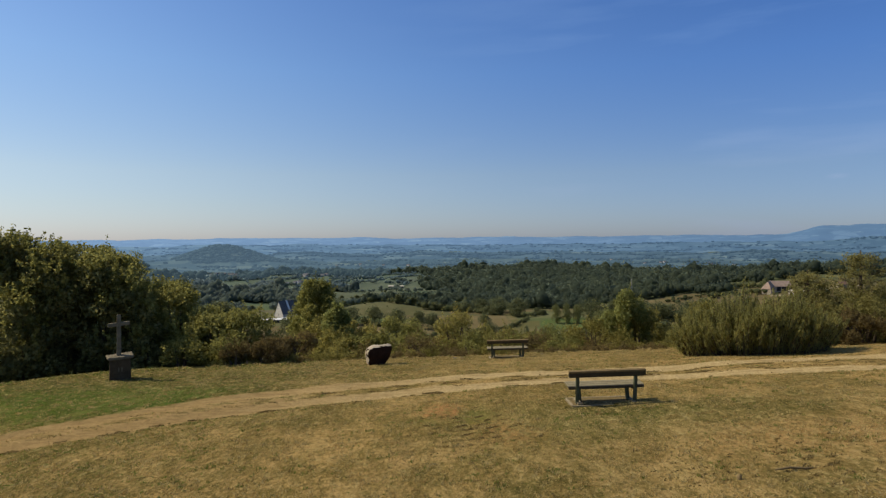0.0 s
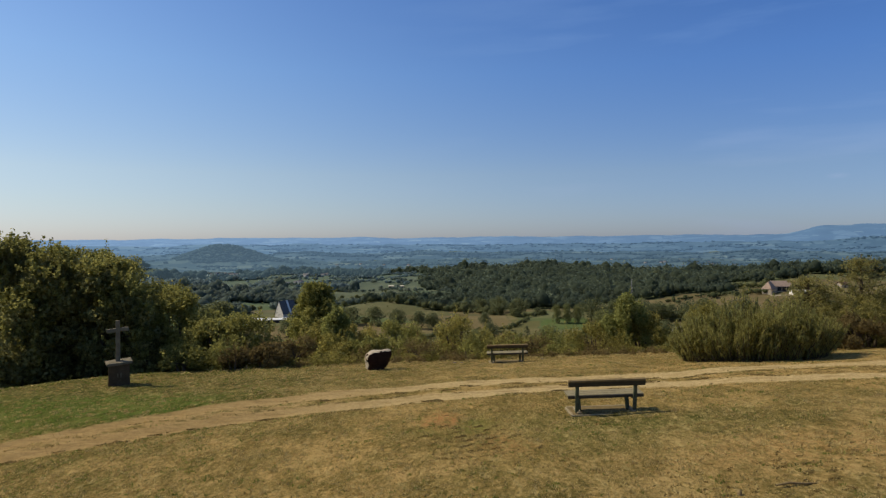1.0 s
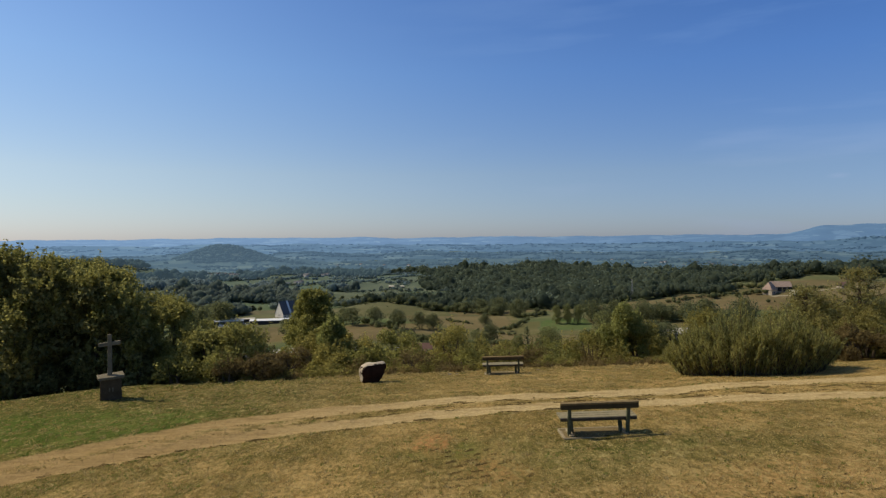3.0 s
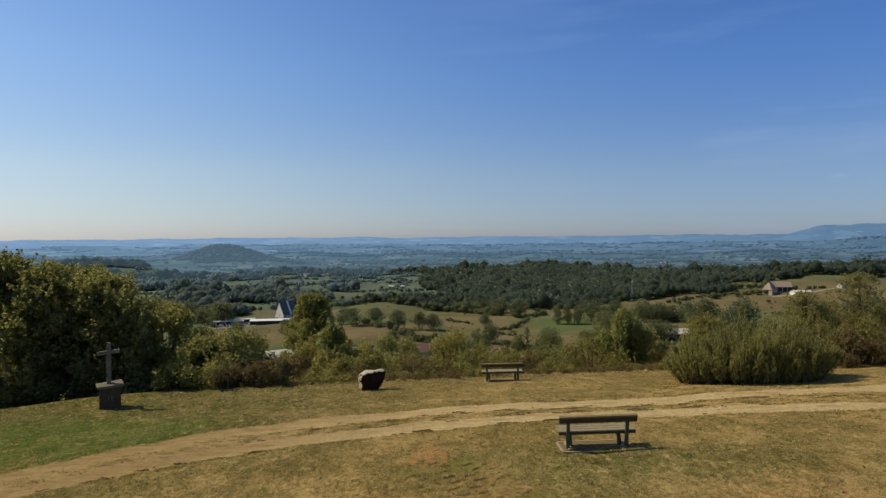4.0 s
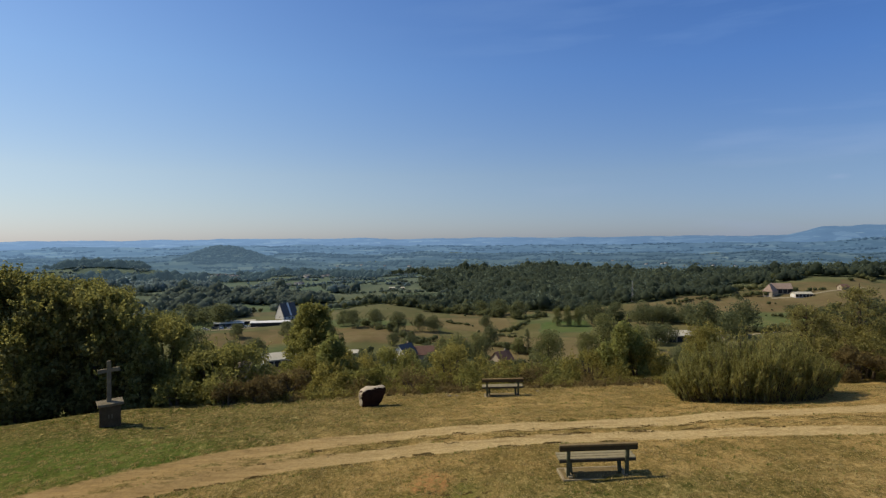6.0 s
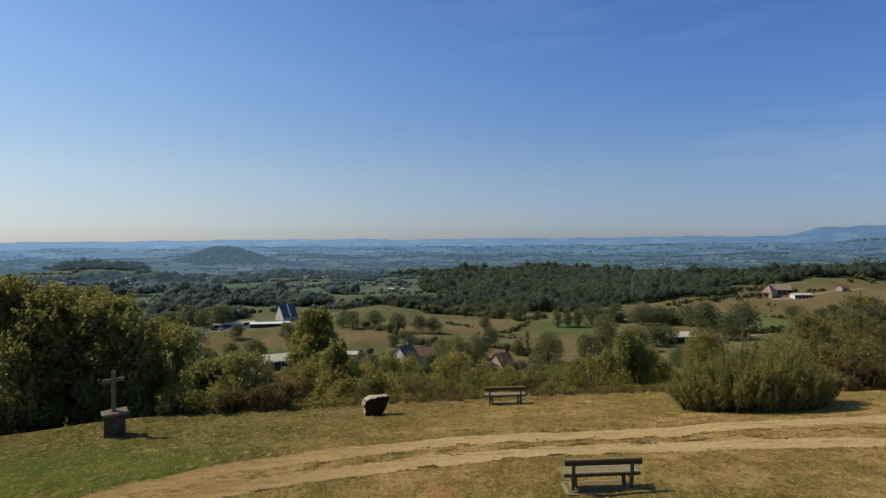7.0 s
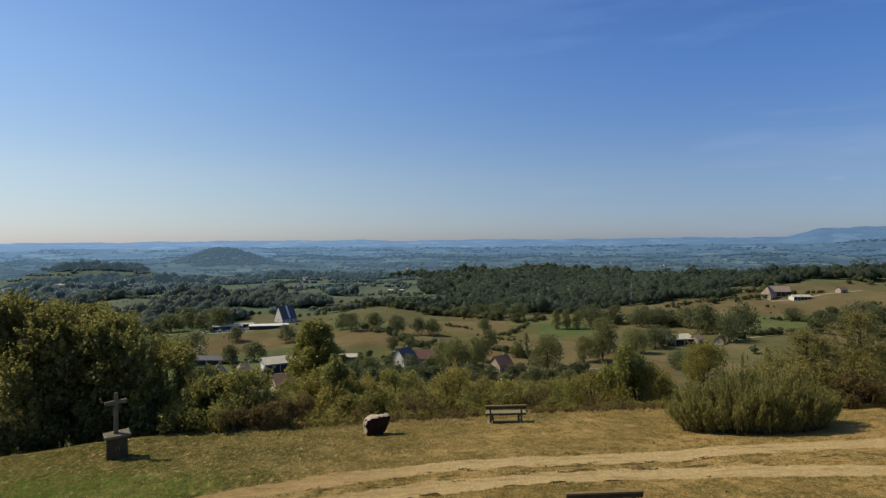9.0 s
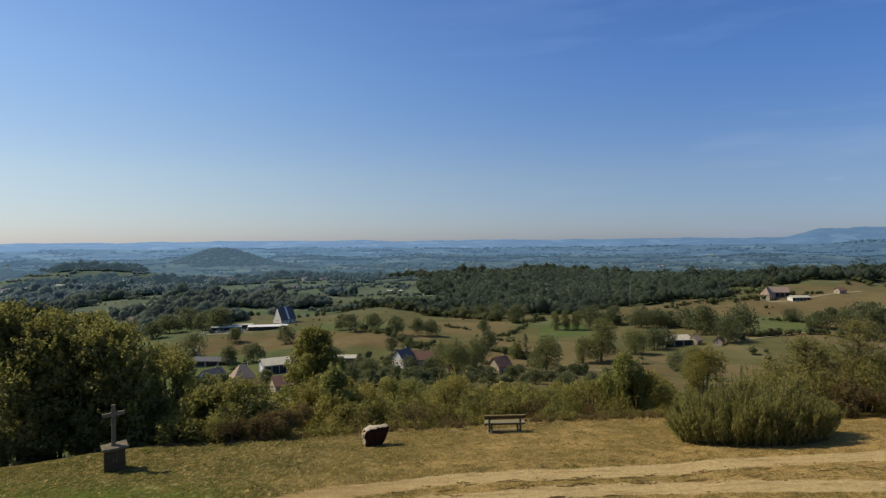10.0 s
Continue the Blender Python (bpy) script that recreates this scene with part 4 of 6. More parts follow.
OAKS = ((-27.6, 28.2, 9.0, 3.1), (-24.2, 28.6, 8.4, 2.5), (-21.0, 28.8, 8.0, 2.1), (-18.2, 28.4, 6.6, 1.9), (-16.4, 28.4, 6.1, 1.6), (-14.9, 28.3, 4.4, 1.3), (-14.0, 28.0, 2.4, 1.2), (-19.2, 27.0, 4.4, 1.6))
grow(OAKS, "tree", "dense dark-green broadleaf tree with low branches", "tree", "trees beside the cross", LEAF_OAK, dome, 950, 0.175, 0.52, 1, 100, 300, low=0.03, shoots=LEAF_SIDE)
# the first four are light trees, added behind the oaks as their sunlit tops
SIDE_GROWTH = ((-22.9, 30.8, 9.0, 1.9), (-20.0, 30.6, 8.1, 1.7), (-18.3, 30.6, 7.8, 1.7), (-16.6, 30.4, 7.2, 1.5), (-14.7, 31.0, 5.5, 1.6), (-13.7, 29.9, 4.7, 1.5), (-11.9, 27.2, 1.5, 1.1), (-11.5, 29.6, 3.3, 1.5), (-9.8, 29.5, 2.9, 1.4), (-9.9, 27.6, 1.3, 1.0), (-11.4, 30.8, 2.9, 1.6), (-9.0, 30.2, 1.5, 1.2))
grow(SIDE_GROWTH, "bush", "olive-green leafy bush at the brink, tree-high behind the oaks", "bush", "bushes along the brink", LEAF_SIDE, dome, 1500, 0.13, 0.5, 3, 130, 24, low=0.02)
RUSSET = ((-8.2, 27.6, 1.3, 1.3), (-7.0, 28.4, 1.4, 1.2), (-9.4, 27.0, 1.0, 1.1), (22.5, 28.2, 2.0, 1.5), (20.2, 28.4, 1.7, 1.3))
grow(RUSSET, "shrub", "low russet-leaved shrub at the hill's brink", "shrub", "russet shrubs", LEAF_DRY, dome, 2200, 0.1, 0.36, 4, 150, 12, low=0.02)
YOUNG = ((-9.36, 44.0, 1.5 - float(land(-9.36, 44.0)), 3.3),)
grow(YOUNG, "young_tree", "slender young tree with yellowing green leaves", "tree", "young trees", LEAF_LIGHT, flame, 1500, 0.15, 0.46, 1, 170, 60, trunk=0.07, low=0.04)
grow(((10.2, 32.6, 3.55, 1.5), (-5.9, 33.0, 3.5, 1.25)), "young_tree", "young tree with fresh green leaves and a dark foot", "tree", "young trees", LEAF_FRESH, flame, 1900, 0.13, 0.42, 1, 171, 70, trunk=0.07, low=0.04)
FOOT = ((-5.6, 31.6, 2.2, 1.4), (-7.3, 34.6, 3.2, 1.7), (-5.6, 34.6, 3.0, 1.6), (-9.4, 34.2, 1.9, 1.5), (11.4, 33.4, 2.6, 1.5), (12.3, 35.5, 2.6, 1.5), (8.6, 33.4, 2.0, 1.5))
grow(FOOT, "bush", "green leafy bush below the hill's brink", "bush", "bushes along the brink", LEAF_BROOM, dome, 1300, 0.13, 0.46, 3, 180, 18, low=0.02)
PALE = ((-3.4, 31.2, 1.7, 1.5), (-1.3, 32.0, 1.5, 1.3), (-2.2, 34.6, 2.9, 1.6), (7.0, 33.6, 1.5, 1.5), (5.4, 32.6, 1.1, 1.2), (3.3, 31.8, 1.2, 0.9), (1.9, 31.4, 0.9, 0.8), (-0.2, 31.2, 0.8, 0.8))
grow(PALE, "willow_bush", "pale yellow-green willow bush below the brink", "bush", "willow bushes", LEAF_LIGHT, dome, 1500, 0.14, 0.46, 4, 200, 22, slim=0.4, low=0.02)
MIXED = ((0.7, 32.6, 2.6, 1.3), (2.4, 33.8, 2.0, 1.4), (4.2, 34.4, 1.9, 1.2), (-4.5, 33.6, 2.4, 1.6), (19.7, 44.0, 5.2, 1.7), (14.6, 40.0, 2.6, 1.8))
grow(MIXED, "bush", "olive-green bush on the slope below the brink", "bush", "bushes along the brink", LEAF_BROOM, dome, 1400, 0.14, 0.5, 4, 220, 20, slim=0.4, low=0.02)
BACK = ((15.8, 28.6, 1.9, 1.6), (17.8, 30.2, 2.3, 1.6), (21.4, 29.4, 2.2, 1.6), (23.4, 30.6, 2.9, 1.9), (25.8, 29.6, 2.9, 1.9), (19.2, 33.0, 2.9, 1.9), (28.5, 33.0, 3.4, 2.2))
grow(BACK, "bush", "olive-green bush behind the broom thicket", "bush", "bushes behind the broom", LEAF_BACK, dome, 750, 0.14, 0.48, 4, 240, 26, slim=0.35, low=0.02)


rim_rng = np.random.default_rng(27)
RIM = [(x + rim_rng.uniform(-0.3, 0.3), brink(x) + 2.1 + rim_rng.uniform(-0.5, 0.9), rim_rng.uniform(0.6, 1.2), rim_rng.uniform(0.75, 1.1)) for x in np.arange(-5.2, 9.2, 0.95)]
for k, (leaf, said) in enumerate(((LEAF_LIGHT, "yellow-green bush in the thicket below the brink"), (LEAF_BROOM, "olive-green bush in the thicket below the brink"),
                                  (LEAF_DRY, "russet bush in the thicket below the brink"))):
    rows = [r for i, r in enumerate(RIM) if (1, 2, 0, 1, 2)[i % 5] == k]
    grow(rows, "bush", said, "bush", "bushes along the brink", leaf, dome, 1300, 0.12, 0.42, 4, 620 + 20 * k, 26, slim=0.42, low=0.02)
SLOPE = [(x, y, float(np.clip(4.45 - 0.172 * y - land(x, y) - (1.7 if -0.36 < x / y < -0.24 else 0) + rim_rng.uniform(-0.9, 0.1), 1.0, 5.0)), rim_rng.uniform(1.3, 2.0))
         for x, y in [(x + rim_rng.uniform(-0.8, 0.8), brink(x) + rim_rng.uniform(8, 19)) for x in np.arange(-13, 15, 1.35)]]
grow(SLOPE, "bush", "dark olive bush on the slope below the brink", "bush", "bushes on the slope", LEAF_BROOM, dome, 800, 0.16, 0.5, 4, 700, 20, slim=0.45, low=0.02)
EDGE = ((16.5, 31.6, 1.6, 1.3), (17.9, 31.0, 2.0, 1.3), (19.2, 30.4, 2.6, 1.4), (20.6, 31.4, 3.3, 1.5), (22.0, 30.6, 3.1, 1.5), (23.6, 30.2, 3.2, 1.6))
grow(EDGE[::2], "bush", "tall olive-green bush behind the broom thicket", "bush", "bushes behind the broom", LEAF_BACK, dome, 900, 0.13, 0.5, 4, 730, 30, slim=0.35, low=0.02)
grow(EDGE[1::2], "bush", "tall olive bush behind the broom thicket", "bush", "bushes behind the broom", LEAF_BACK, dome, 900, 0.13, 0.5, 4, 740, 30, slim=0.35, low=0.02)


def pine(x, y, high, seed):
    """A young pine: whorls of rising branches with needle tufts."""
    rng = np.random.default_rng(seed)
    ob = thing("pine_tree", x, y, float(land(x, y)) - 0.1, 0, "young pine with spreading whorled branches", "pine tree", "pines on the slope")
    v, f = tube(((0, 0, -0.3), (0.05, 0, high * 0.5), (0, 0, high)), (0.16, 0.10, 0.02), 7)
    part("trunk", solid("trunk", v, f, BARK, True), BARK, ob)
    wood, tufts = [], []
    for w in range(10):
        h = high * (0.12 + 0.86 * w / 10)
        reach = (1 - h / high) ** 0.7 * high * 0.43 + 0.22
        for b in range(6):
            a = 2 * math.pi * (b + rng.random() * 0.7) / 6
            tip = Vector((math.cos(a) * reach, math.sin(a) * reach, h + reach * 0.28))
            root = Vector((0, 0, h))
            wood.append(tube((root, root.lerp(tip, 0.6) - Vector((0, 0, 0.05)), tip), (0.035, 0.025, 0.01), 4))
            for k in np.linspace(0.3, 1.0, 7):
                tufts.append((*(root.lerp(tip, k) + Vector(rng.normal(0, 0.09, 3))), 0.2 * rng.uniform(0.6, 1.2)))
    for v, f in wood:
        part("branch", solid("branch", v, f, BARK), BARK, ob)
    centres, outward = crown_points(rng, np.array(tufts), 5600, 0.1, 0.3)
    v, f = leaves(rng, centres, outward, 0.19, 0.22, 0.9)
    part("crown", solid("crown", v, f, LEAF_PINE), LEAF_PINE, ob)


pine(22.4, 31.4, 5.0, 300)
pine(19.7, 31.6, 4.0, 301)


def broom(x, y, wide, deep, high, seed, plumes):
    """A broad thicket of upright broom: many plumes of fine sprigs."""
    rng = np.random.default_rng(seed)
    ob = thing("broom_thicket", x, y, float(land(x, y)), 0, "broad olive-green broom thicket with upright sprays", "shrub")
    wood, centres, outward = [], [], []
    for i in range(plumes):
        a, k = rng.uniform(0, 2 * math.pi), rng.random() ** 0.5
        px, py = wide * k * math.cos(a), deep * k * math.sin(a)
        top = high * (1 - 0.52 * k ** 2.4) * rng.uniform(0.6, 1.1) * (1 + 0.2 * float(rolls(px, py, 1.5, 43, 2)))
        foot = Vector((px * 0.84, py * 0.84, float(land(x + px * 0.84, y + py * 0.84) - land(x, y)) - 0.05))
        tip = Vector((px * 1.06 + rng.normal(0, 0.06), py * 1.06 + rng.normal(0, 0.06), foot.z + top))
        wood.append(tube((foot, foot.lerp(tip, 0.5), tip), (0.018, 0.012, 0.004), 4))
        n = int(95 * top / high * (1.25 if k > 0.6 else 0.7))
        t = 0.1 + 0.93 * rng.random(n) ** 0.68
        girth = 0.125 * np.sin(np.pi * np.clip(t, 0, 1) ** 0.8 * 0.93 + 0.12)
        d = rng.normal(0, 1, (n, 3))
        d /= np.linalg.norm(d, axis=1)[:, None]
        line = np.array(foot)[None] + (np.array(tip) - np.array(foot))[None] * t[:, None]
        centres.append(line + d * girth[:, None])
        outward.append(d * np.array((1, 1, 0.2)))
    v, f = join(wood)
    part("brushwood", solid("brushwood", v, f, BARK), BARK, ob)
    v, f = leaves(rng, np.vstack(centres), np.vstack(outward), 0.17, 0.17, 2.6)
    part("crown", solid("crown", v, f, LEAF_THICKET), LEAF_THICKET, ob)


broom(12.7, 23.8, 3.3, 1.8, 2.3, 400, 1250)

# ---- trees of the valley ----
def field_tree(name, x, y, high, radius, leaf, seed, label, group, spread=0.0, quads=2700):
    rng = np.random.default_rng(seed)
    ob = thing(name, x, y, float(land(x, y)) - 0.2, 0, label, "tree", group)
    v, f = tube(((0, 0, -0.5), (0.1, 0, high * 0.3), (0, 0.1, high * 0.7)), (high * 0.028, high * 0.02, high * 0.006), 6)
    part("trunk", solid("trunk", v, f, BARK, True), BARK, ob)
    shape = (lambda h: radius * (0.7 + 0.5 * math.sin(math.pi * h)) * (1 if h < 0.85 else 0.6)) if not spread else (lambda h: radius * math.sin(math.pi * (0.12 + 0.85 * h)) ** 0.5)
    clumps = make_clumps(rng, shape, 46, high * (0.16 if not spread else 0.06), high * 0.9, radius * 0.36)
    clumps[:, :2] *= 0.78
    centres, outward = crown_points(rng, clumps, quads, 0.1, 0.7)
    v, f = leaves(rng, centres, outward, (0.065 * radius + min(0.3, 0.1 * radius)) * min(1, (2000 / quads) ** 0.5 + 0.05), 0.8)
    part("crown", solid("crown", v, f, leaf), leaf, ob)
    return ob


def plant(rows, make, label, group, variants=3):
    """Some trees are grown, the rest are copies of them, turned and scaled."""
    grown = []
    for i, (x, y, high, radius) in enumerate(rows):
        if i < variants:
            grown.append((make(i, x, y, high, radius), high, radius))
            continue
        ob, h0, r0 = grown[i % variants]
        c = copy_thing(ob, pose(x, y, float(land(x, y)) - 0.2, 0, 0, 67 * i % 360))
        c.scale = (radius / r0, radius / r0, high / h0)


slope_rng = np.random.default_rng(28)
SCRUB = []
for i in range(170):
    y = slope_rng.uniform(58, 165)
    x = y * slope_rng.uniform(-0.44, 0.42)
    sight = (668 if x > -0.22 * y else 706) + slope_rng.uniform(2, 26)
    high = 7.45 - (sight - 428) / 1046 * y - float(land(x, y))
    if high > 1.6:
        SCRUB.append((x, y, min(high, 6.5), min(high, 6.5) * slope_rng.uniform(0.45, 0.65)))
plant(SCRUB[::2], lambda i, x, y, h, r: field_tree("slope_tree", x, y, h, r, LEAF_SLOPE, 590 + i, "small bushy olive-green tree on the slope above the village", "slope trees", 1.0, 620), "", "")
plant(SCRUB[1::2], lambda i, x, y, h, r: field_tree("slope_tree", x, y, h, r, LEAF_BROOM, 594 + i, "small bushy yellow-olive tree on the slope above the village", "slope trees", 1.0, 620), "", "")
ORCHARD = ((-79, 476, 13, 7.5), (-69, 457, 13, 8.3), (-53, 468, 13, 7.6), (-31, 424, 13, 7.6), (-16, 429, 12, 6.4), (-6, 436, 12, 7.0),
           (-31, 373, 8, 4.8), (-20, 367, 7, 5.4), (30, 360, 12, 6.1), (23, 318, 10, 4.6), (34, 456, 11, 5.5))
plant(ORCHARD, lambda i, x, y, h, r: field_tree("field_tree", x, y, h, r, LEAF_FAR, 500 + i, "rounded green tree on a dry field", "field trees"),
      "", "")
COPSE = ((-146, 352, 16, 9.5), (-118, 331, 11, 5.4), (-106, 336, 11, 7.0), (-238, 556, 18, 13), (-192, 513, 20, 14), (-240, 526, 17, 12), (-212, 535, 17, 12),
         (-237, 488, 14, 10), (-152, 438, 11, 5.5), (-110, 420, 13, 8), (-66, 224, 8, 3.4), (-42, 203, 8, 4.5), (-34, 224, 8, 5), (-33, 273, 8, 5.5), (-4, 262, 8, 4.5),
         (9, 194, 6, 4.3), (36, 224, 6, 4.4), (42, 198, 6, 3.9),
         (-15, 288, 7, 4.5), (-26, 292, 7, 4), (-3, 292, 6, 4), (17, 256, 5, 3.6), (22, 262, 4, 3), (35, 262, 5, 4), (-49, 284, 8, 4.5), (-92, 250, 6, 4),
         (-40, 300, 7, 4), (-8, 325, 8, 5), (14, 330, 9, 5), (-60, 330, 9, 6))
plant(COPSE, lambda i, x, y, h, r: field_tree("village_tree", x, y, h, r, LEAF_FAR, 520 + i, "dark-green round-crowned tree near the village", "village trees"), "", "")
POPLARS = ((7, 260, 17, 8.0), (1, 273, 15, 6.0), (16, 282, 16, 5.4), (49, 271, 19, 8.6), (43, 332, 10, 4.8), (87.5, 320, 25, 9.6), (116, 351, 16, 8.2), (91, 466, 16, 4.2), (99, 464, 17, 4.5), (107, 463, 16, 4.5), (77, 318, 15, 5.5), (115, 267, 15, 7.4))
plant(POPLARS, lambda i, x, y, h, r: field_tree("poplar", x, y, h, r, LEAF_POPLAR, 540 + i, "tall grey-green poplar in the valley", "poplars", 1.0, 6000), "", "")
EAST = ((120, 472, 16, 10.5), (143, 377, 10.5, 6.2), (133, 366, 12, 7), (158, 462, 14, 9), (143, 489, 14, 9.5), (173, 463, 13, 9), (191, 457, 14, 9), (190, 420, 18, 12), (186, 380, 15, 8),
        (207, 405, 19, 10), (266, 413, 10, 8), (297, 412, 15, 11), (284, 410, 12, 8), (284, 380, 18, 11), (263, 440, 9, 6), (55, 567, 14, 9), (70, 542, 13, 8), (39, 580, 12, 8), (119, 294, 8, 6))
EAST = [(x, y, h * 1.1, r * 1.2) for x, y, h, r in EAST]
plant(EAST, lambda i, x, y, h, r: field_tree("hedge_tree", x, y, h, r, LEAF_FAR, 560 + i, "broad dark-green tree in a field hedge", "hedge trees"), "", "")
hedge_rng = np.random.default_rng(29)
ROWS = []
for thick, line in HEDGES:
    for (ax, ay), (bx, by) in zip(line, line[1:]):
        if thick > 2.1 and ay < 720:
            for k in range(max(1, int(math.hypot(bx - ax, by - ay) / 13))):
                t = hedge_rng.random()
                ROWS.append((ax + (bx - ax) * t + hedge_rng.normal(0, 2), ay + (by - ay) * t + hedge_rng.normal(0, 2),
                             thick * hedge_rng.uniform(1.9, 3.0), thick * hedge_rng.uniform(0.9, 1.5)))
# shade trees round the village yards
for x, y in ((-48, 262), (-40, 250), (-30, 246), (-22, 262), (-12, 250), (-2, 240), (12, 238), (20, 232), (-56, 246), (-34, 232), (-18, 236), (30, 246), (44, 240), (52, 250), (60, 262), (-8, 222), (-26, 214), (4, 214)):
    ROWS.append((x, y, hedge_rng.uniform(4.5, 7.0), hedge_rng.uniform(3.0, 4.6)))
plant(ROWS, lambda i, x, y, h, r: field_tree("hedge_tree", x, y, h, r, LEAF_FAR, 572 + i, "round green tree standing in a field hedge", "hedge trees", 1.0, 1500), "", "")
cypress = field_tree("cypress", 47.7, 328, 16, 2.3, LEAF_FAR, 580, "tall narrow dark cypress beside a field", "", 1.0, 1500)


# ---- woods and hedges: what nobody could count ----
def crown_template(level, seed):
    bm = bmesh.new()
    bmesh.ops.create_icosphere(bm, subdivisions=level, radius=1)
    shift = Vector((seed * 5.1, 0, 0))
    for v in bm.verts:
        v.co *= 1 + 0.34 * noise.noise(v.co * 1.9 + shift) + 0.22 * noise.noise(v.co * 4.3 + shift)
        v.co.z = v.co.z * 1.05 if v.co.z > -0.4 else -0.4 + (v.co.z + 0.4) * 0.4
    bm.verts.index_update()
    v = np.array([v.co[:] for v in bm.verts])
    f = np.array([[w.index for w in q.verts] for q in bm.faces])
    bm.free()
    return v, f


def mass(name, x, y, radius, high, level, label, leaf, seed, z=None):
    """Many tree crowns as one object."""
    rng = np.random.default_rng(seed)
    shapes = [crown_template(level, seed + i) for i in range(8)]
    pick = rng.integers(0, 8, len(x))
    z = land(x, y) if z is None else z
    verts, faces, base = [], [], 0
    for k, (v, f) in enumerate(shapes):
        i = np.nonzero(pick == k)[0]
        a = rng.uniform(0, 2 * np.pi, len(i))
        c, s = np.cos(a)[:, None], np.sin(a)[:, None]
        px = (v[:, 0] * c - v[:, 1] * s) * radius[i][:, None] + x[i][:, None]
        py = (v[:, 0] * s + v[:, 1] * c) * radius[i][:, None] + y[i][:, None]
        pz = v[None, :, 2] * high[i][:, None] * 0.5 + (z[i] + high[i] * 0.5)[:, None]
        verts.append(np.stack((px, py, pz), 2).reshape(-1, 3))
        faces.append((f[None] + (np.arange(len(i)) * len(v))[:, None, None]).reshape(-1, 3) + base)
        base += len(i) * len(v)
    ob = new(name, solid(name, np.vstack(verts), np.vstack(faces), leaf))
    return tagged(ob, label, "woodland", kind="stuff")


def tufts(x, y, radius, high, each, seed, leaf, name, label, leaf_size=0.5):
    """Loose sprays of leaves over the crowns, which break their outlines."""
    rng = np.random.default_rng(seed)
    d = rng.normal(0, 1, (len(x), each, 3))
    d[:, :, 2] = np.abs(d[:, :, 2]) * 0.9 - 0.15
    d /= np.linalg.norm(d, axis=2)[:, :, None]
    middle = np.stack((x, y, land(x, y) + high * 0.5), 1)[:, None]
    reach = np.stack((radius, radius, high * 0.52), 1)[:, None] * rng.uniform(0.82, 1.16, (len(x), each, 1))
    centres = (middle + d * reach).reshape(-1, 3)
    v, f = leaves(rng, centres, d.reshape(-1, 3), np.repeat(radius * leaf_size, each), 0.8)
    ob = new(name, solid(name, v, f, leaf))
    return tagged(ob, label, "woodland", kind="stuff")


def scatter_wood():
    rng = np.random.default_rng(77)
    n = 100000
    a, r = rng.uniform(-0.80, 0.80, n), np.sqrt(rng.uniform(560 ** 2, 1520 ** 2, n))
    x, y = r * np.sin(a), r * np.cos(a)
    keep = in_wood(x, y) & (rng.random(n) < np.interp(r, (560, 900, 1500), (1.0, 0.85, 0.5)))
    x, y = x[keep], y[keep]
    size = (2.3 + 3.3 * rng.random(len(x)) ** 1.7) * (1 + 0.25 * rolls(x, y, 110, 33)) * np.interp(np.hypot(x, y), (650, 950), (0.74, 1.0))
    size = size * np.where(rng.random(len(x)) < 0.12, 1.5, 1.0)
    high = (size * rng.uniform(1.5, 2.4, len(x)) + 2.5) * (1 + 0.3 * rolls(x, y, 55, 39))
    # western and farther crowns take the leaf colours with haze painted in
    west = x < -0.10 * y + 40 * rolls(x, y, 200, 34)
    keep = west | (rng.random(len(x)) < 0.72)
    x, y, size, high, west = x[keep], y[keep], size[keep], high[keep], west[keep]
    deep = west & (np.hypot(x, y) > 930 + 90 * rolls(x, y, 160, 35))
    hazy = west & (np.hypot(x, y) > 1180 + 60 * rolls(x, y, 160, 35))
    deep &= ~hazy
    # haze painted in: the farthest crowns give off a faint blue
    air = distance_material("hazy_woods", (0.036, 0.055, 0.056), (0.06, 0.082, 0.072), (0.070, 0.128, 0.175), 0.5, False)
    for pick, leaf, said in ((hazy, air, "hazy blue woods on the hills beyond the valley"), (~west, LEAF_WOOD, "dense dark-green mixed woodland covering the hills"), (west & ~deep & ~hazy, LEAF_HAZED, "woodland on the far valley side, haze painted blue-green"),
                             (deep, LEAF_HAZED_FAR, "hazy blue woodland beyond the valley")):
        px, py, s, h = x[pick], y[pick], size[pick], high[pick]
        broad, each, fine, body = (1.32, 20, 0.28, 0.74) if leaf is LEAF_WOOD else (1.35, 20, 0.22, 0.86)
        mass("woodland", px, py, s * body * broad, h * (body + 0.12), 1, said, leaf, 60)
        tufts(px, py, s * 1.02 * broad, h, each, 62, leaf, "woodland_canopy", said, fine)


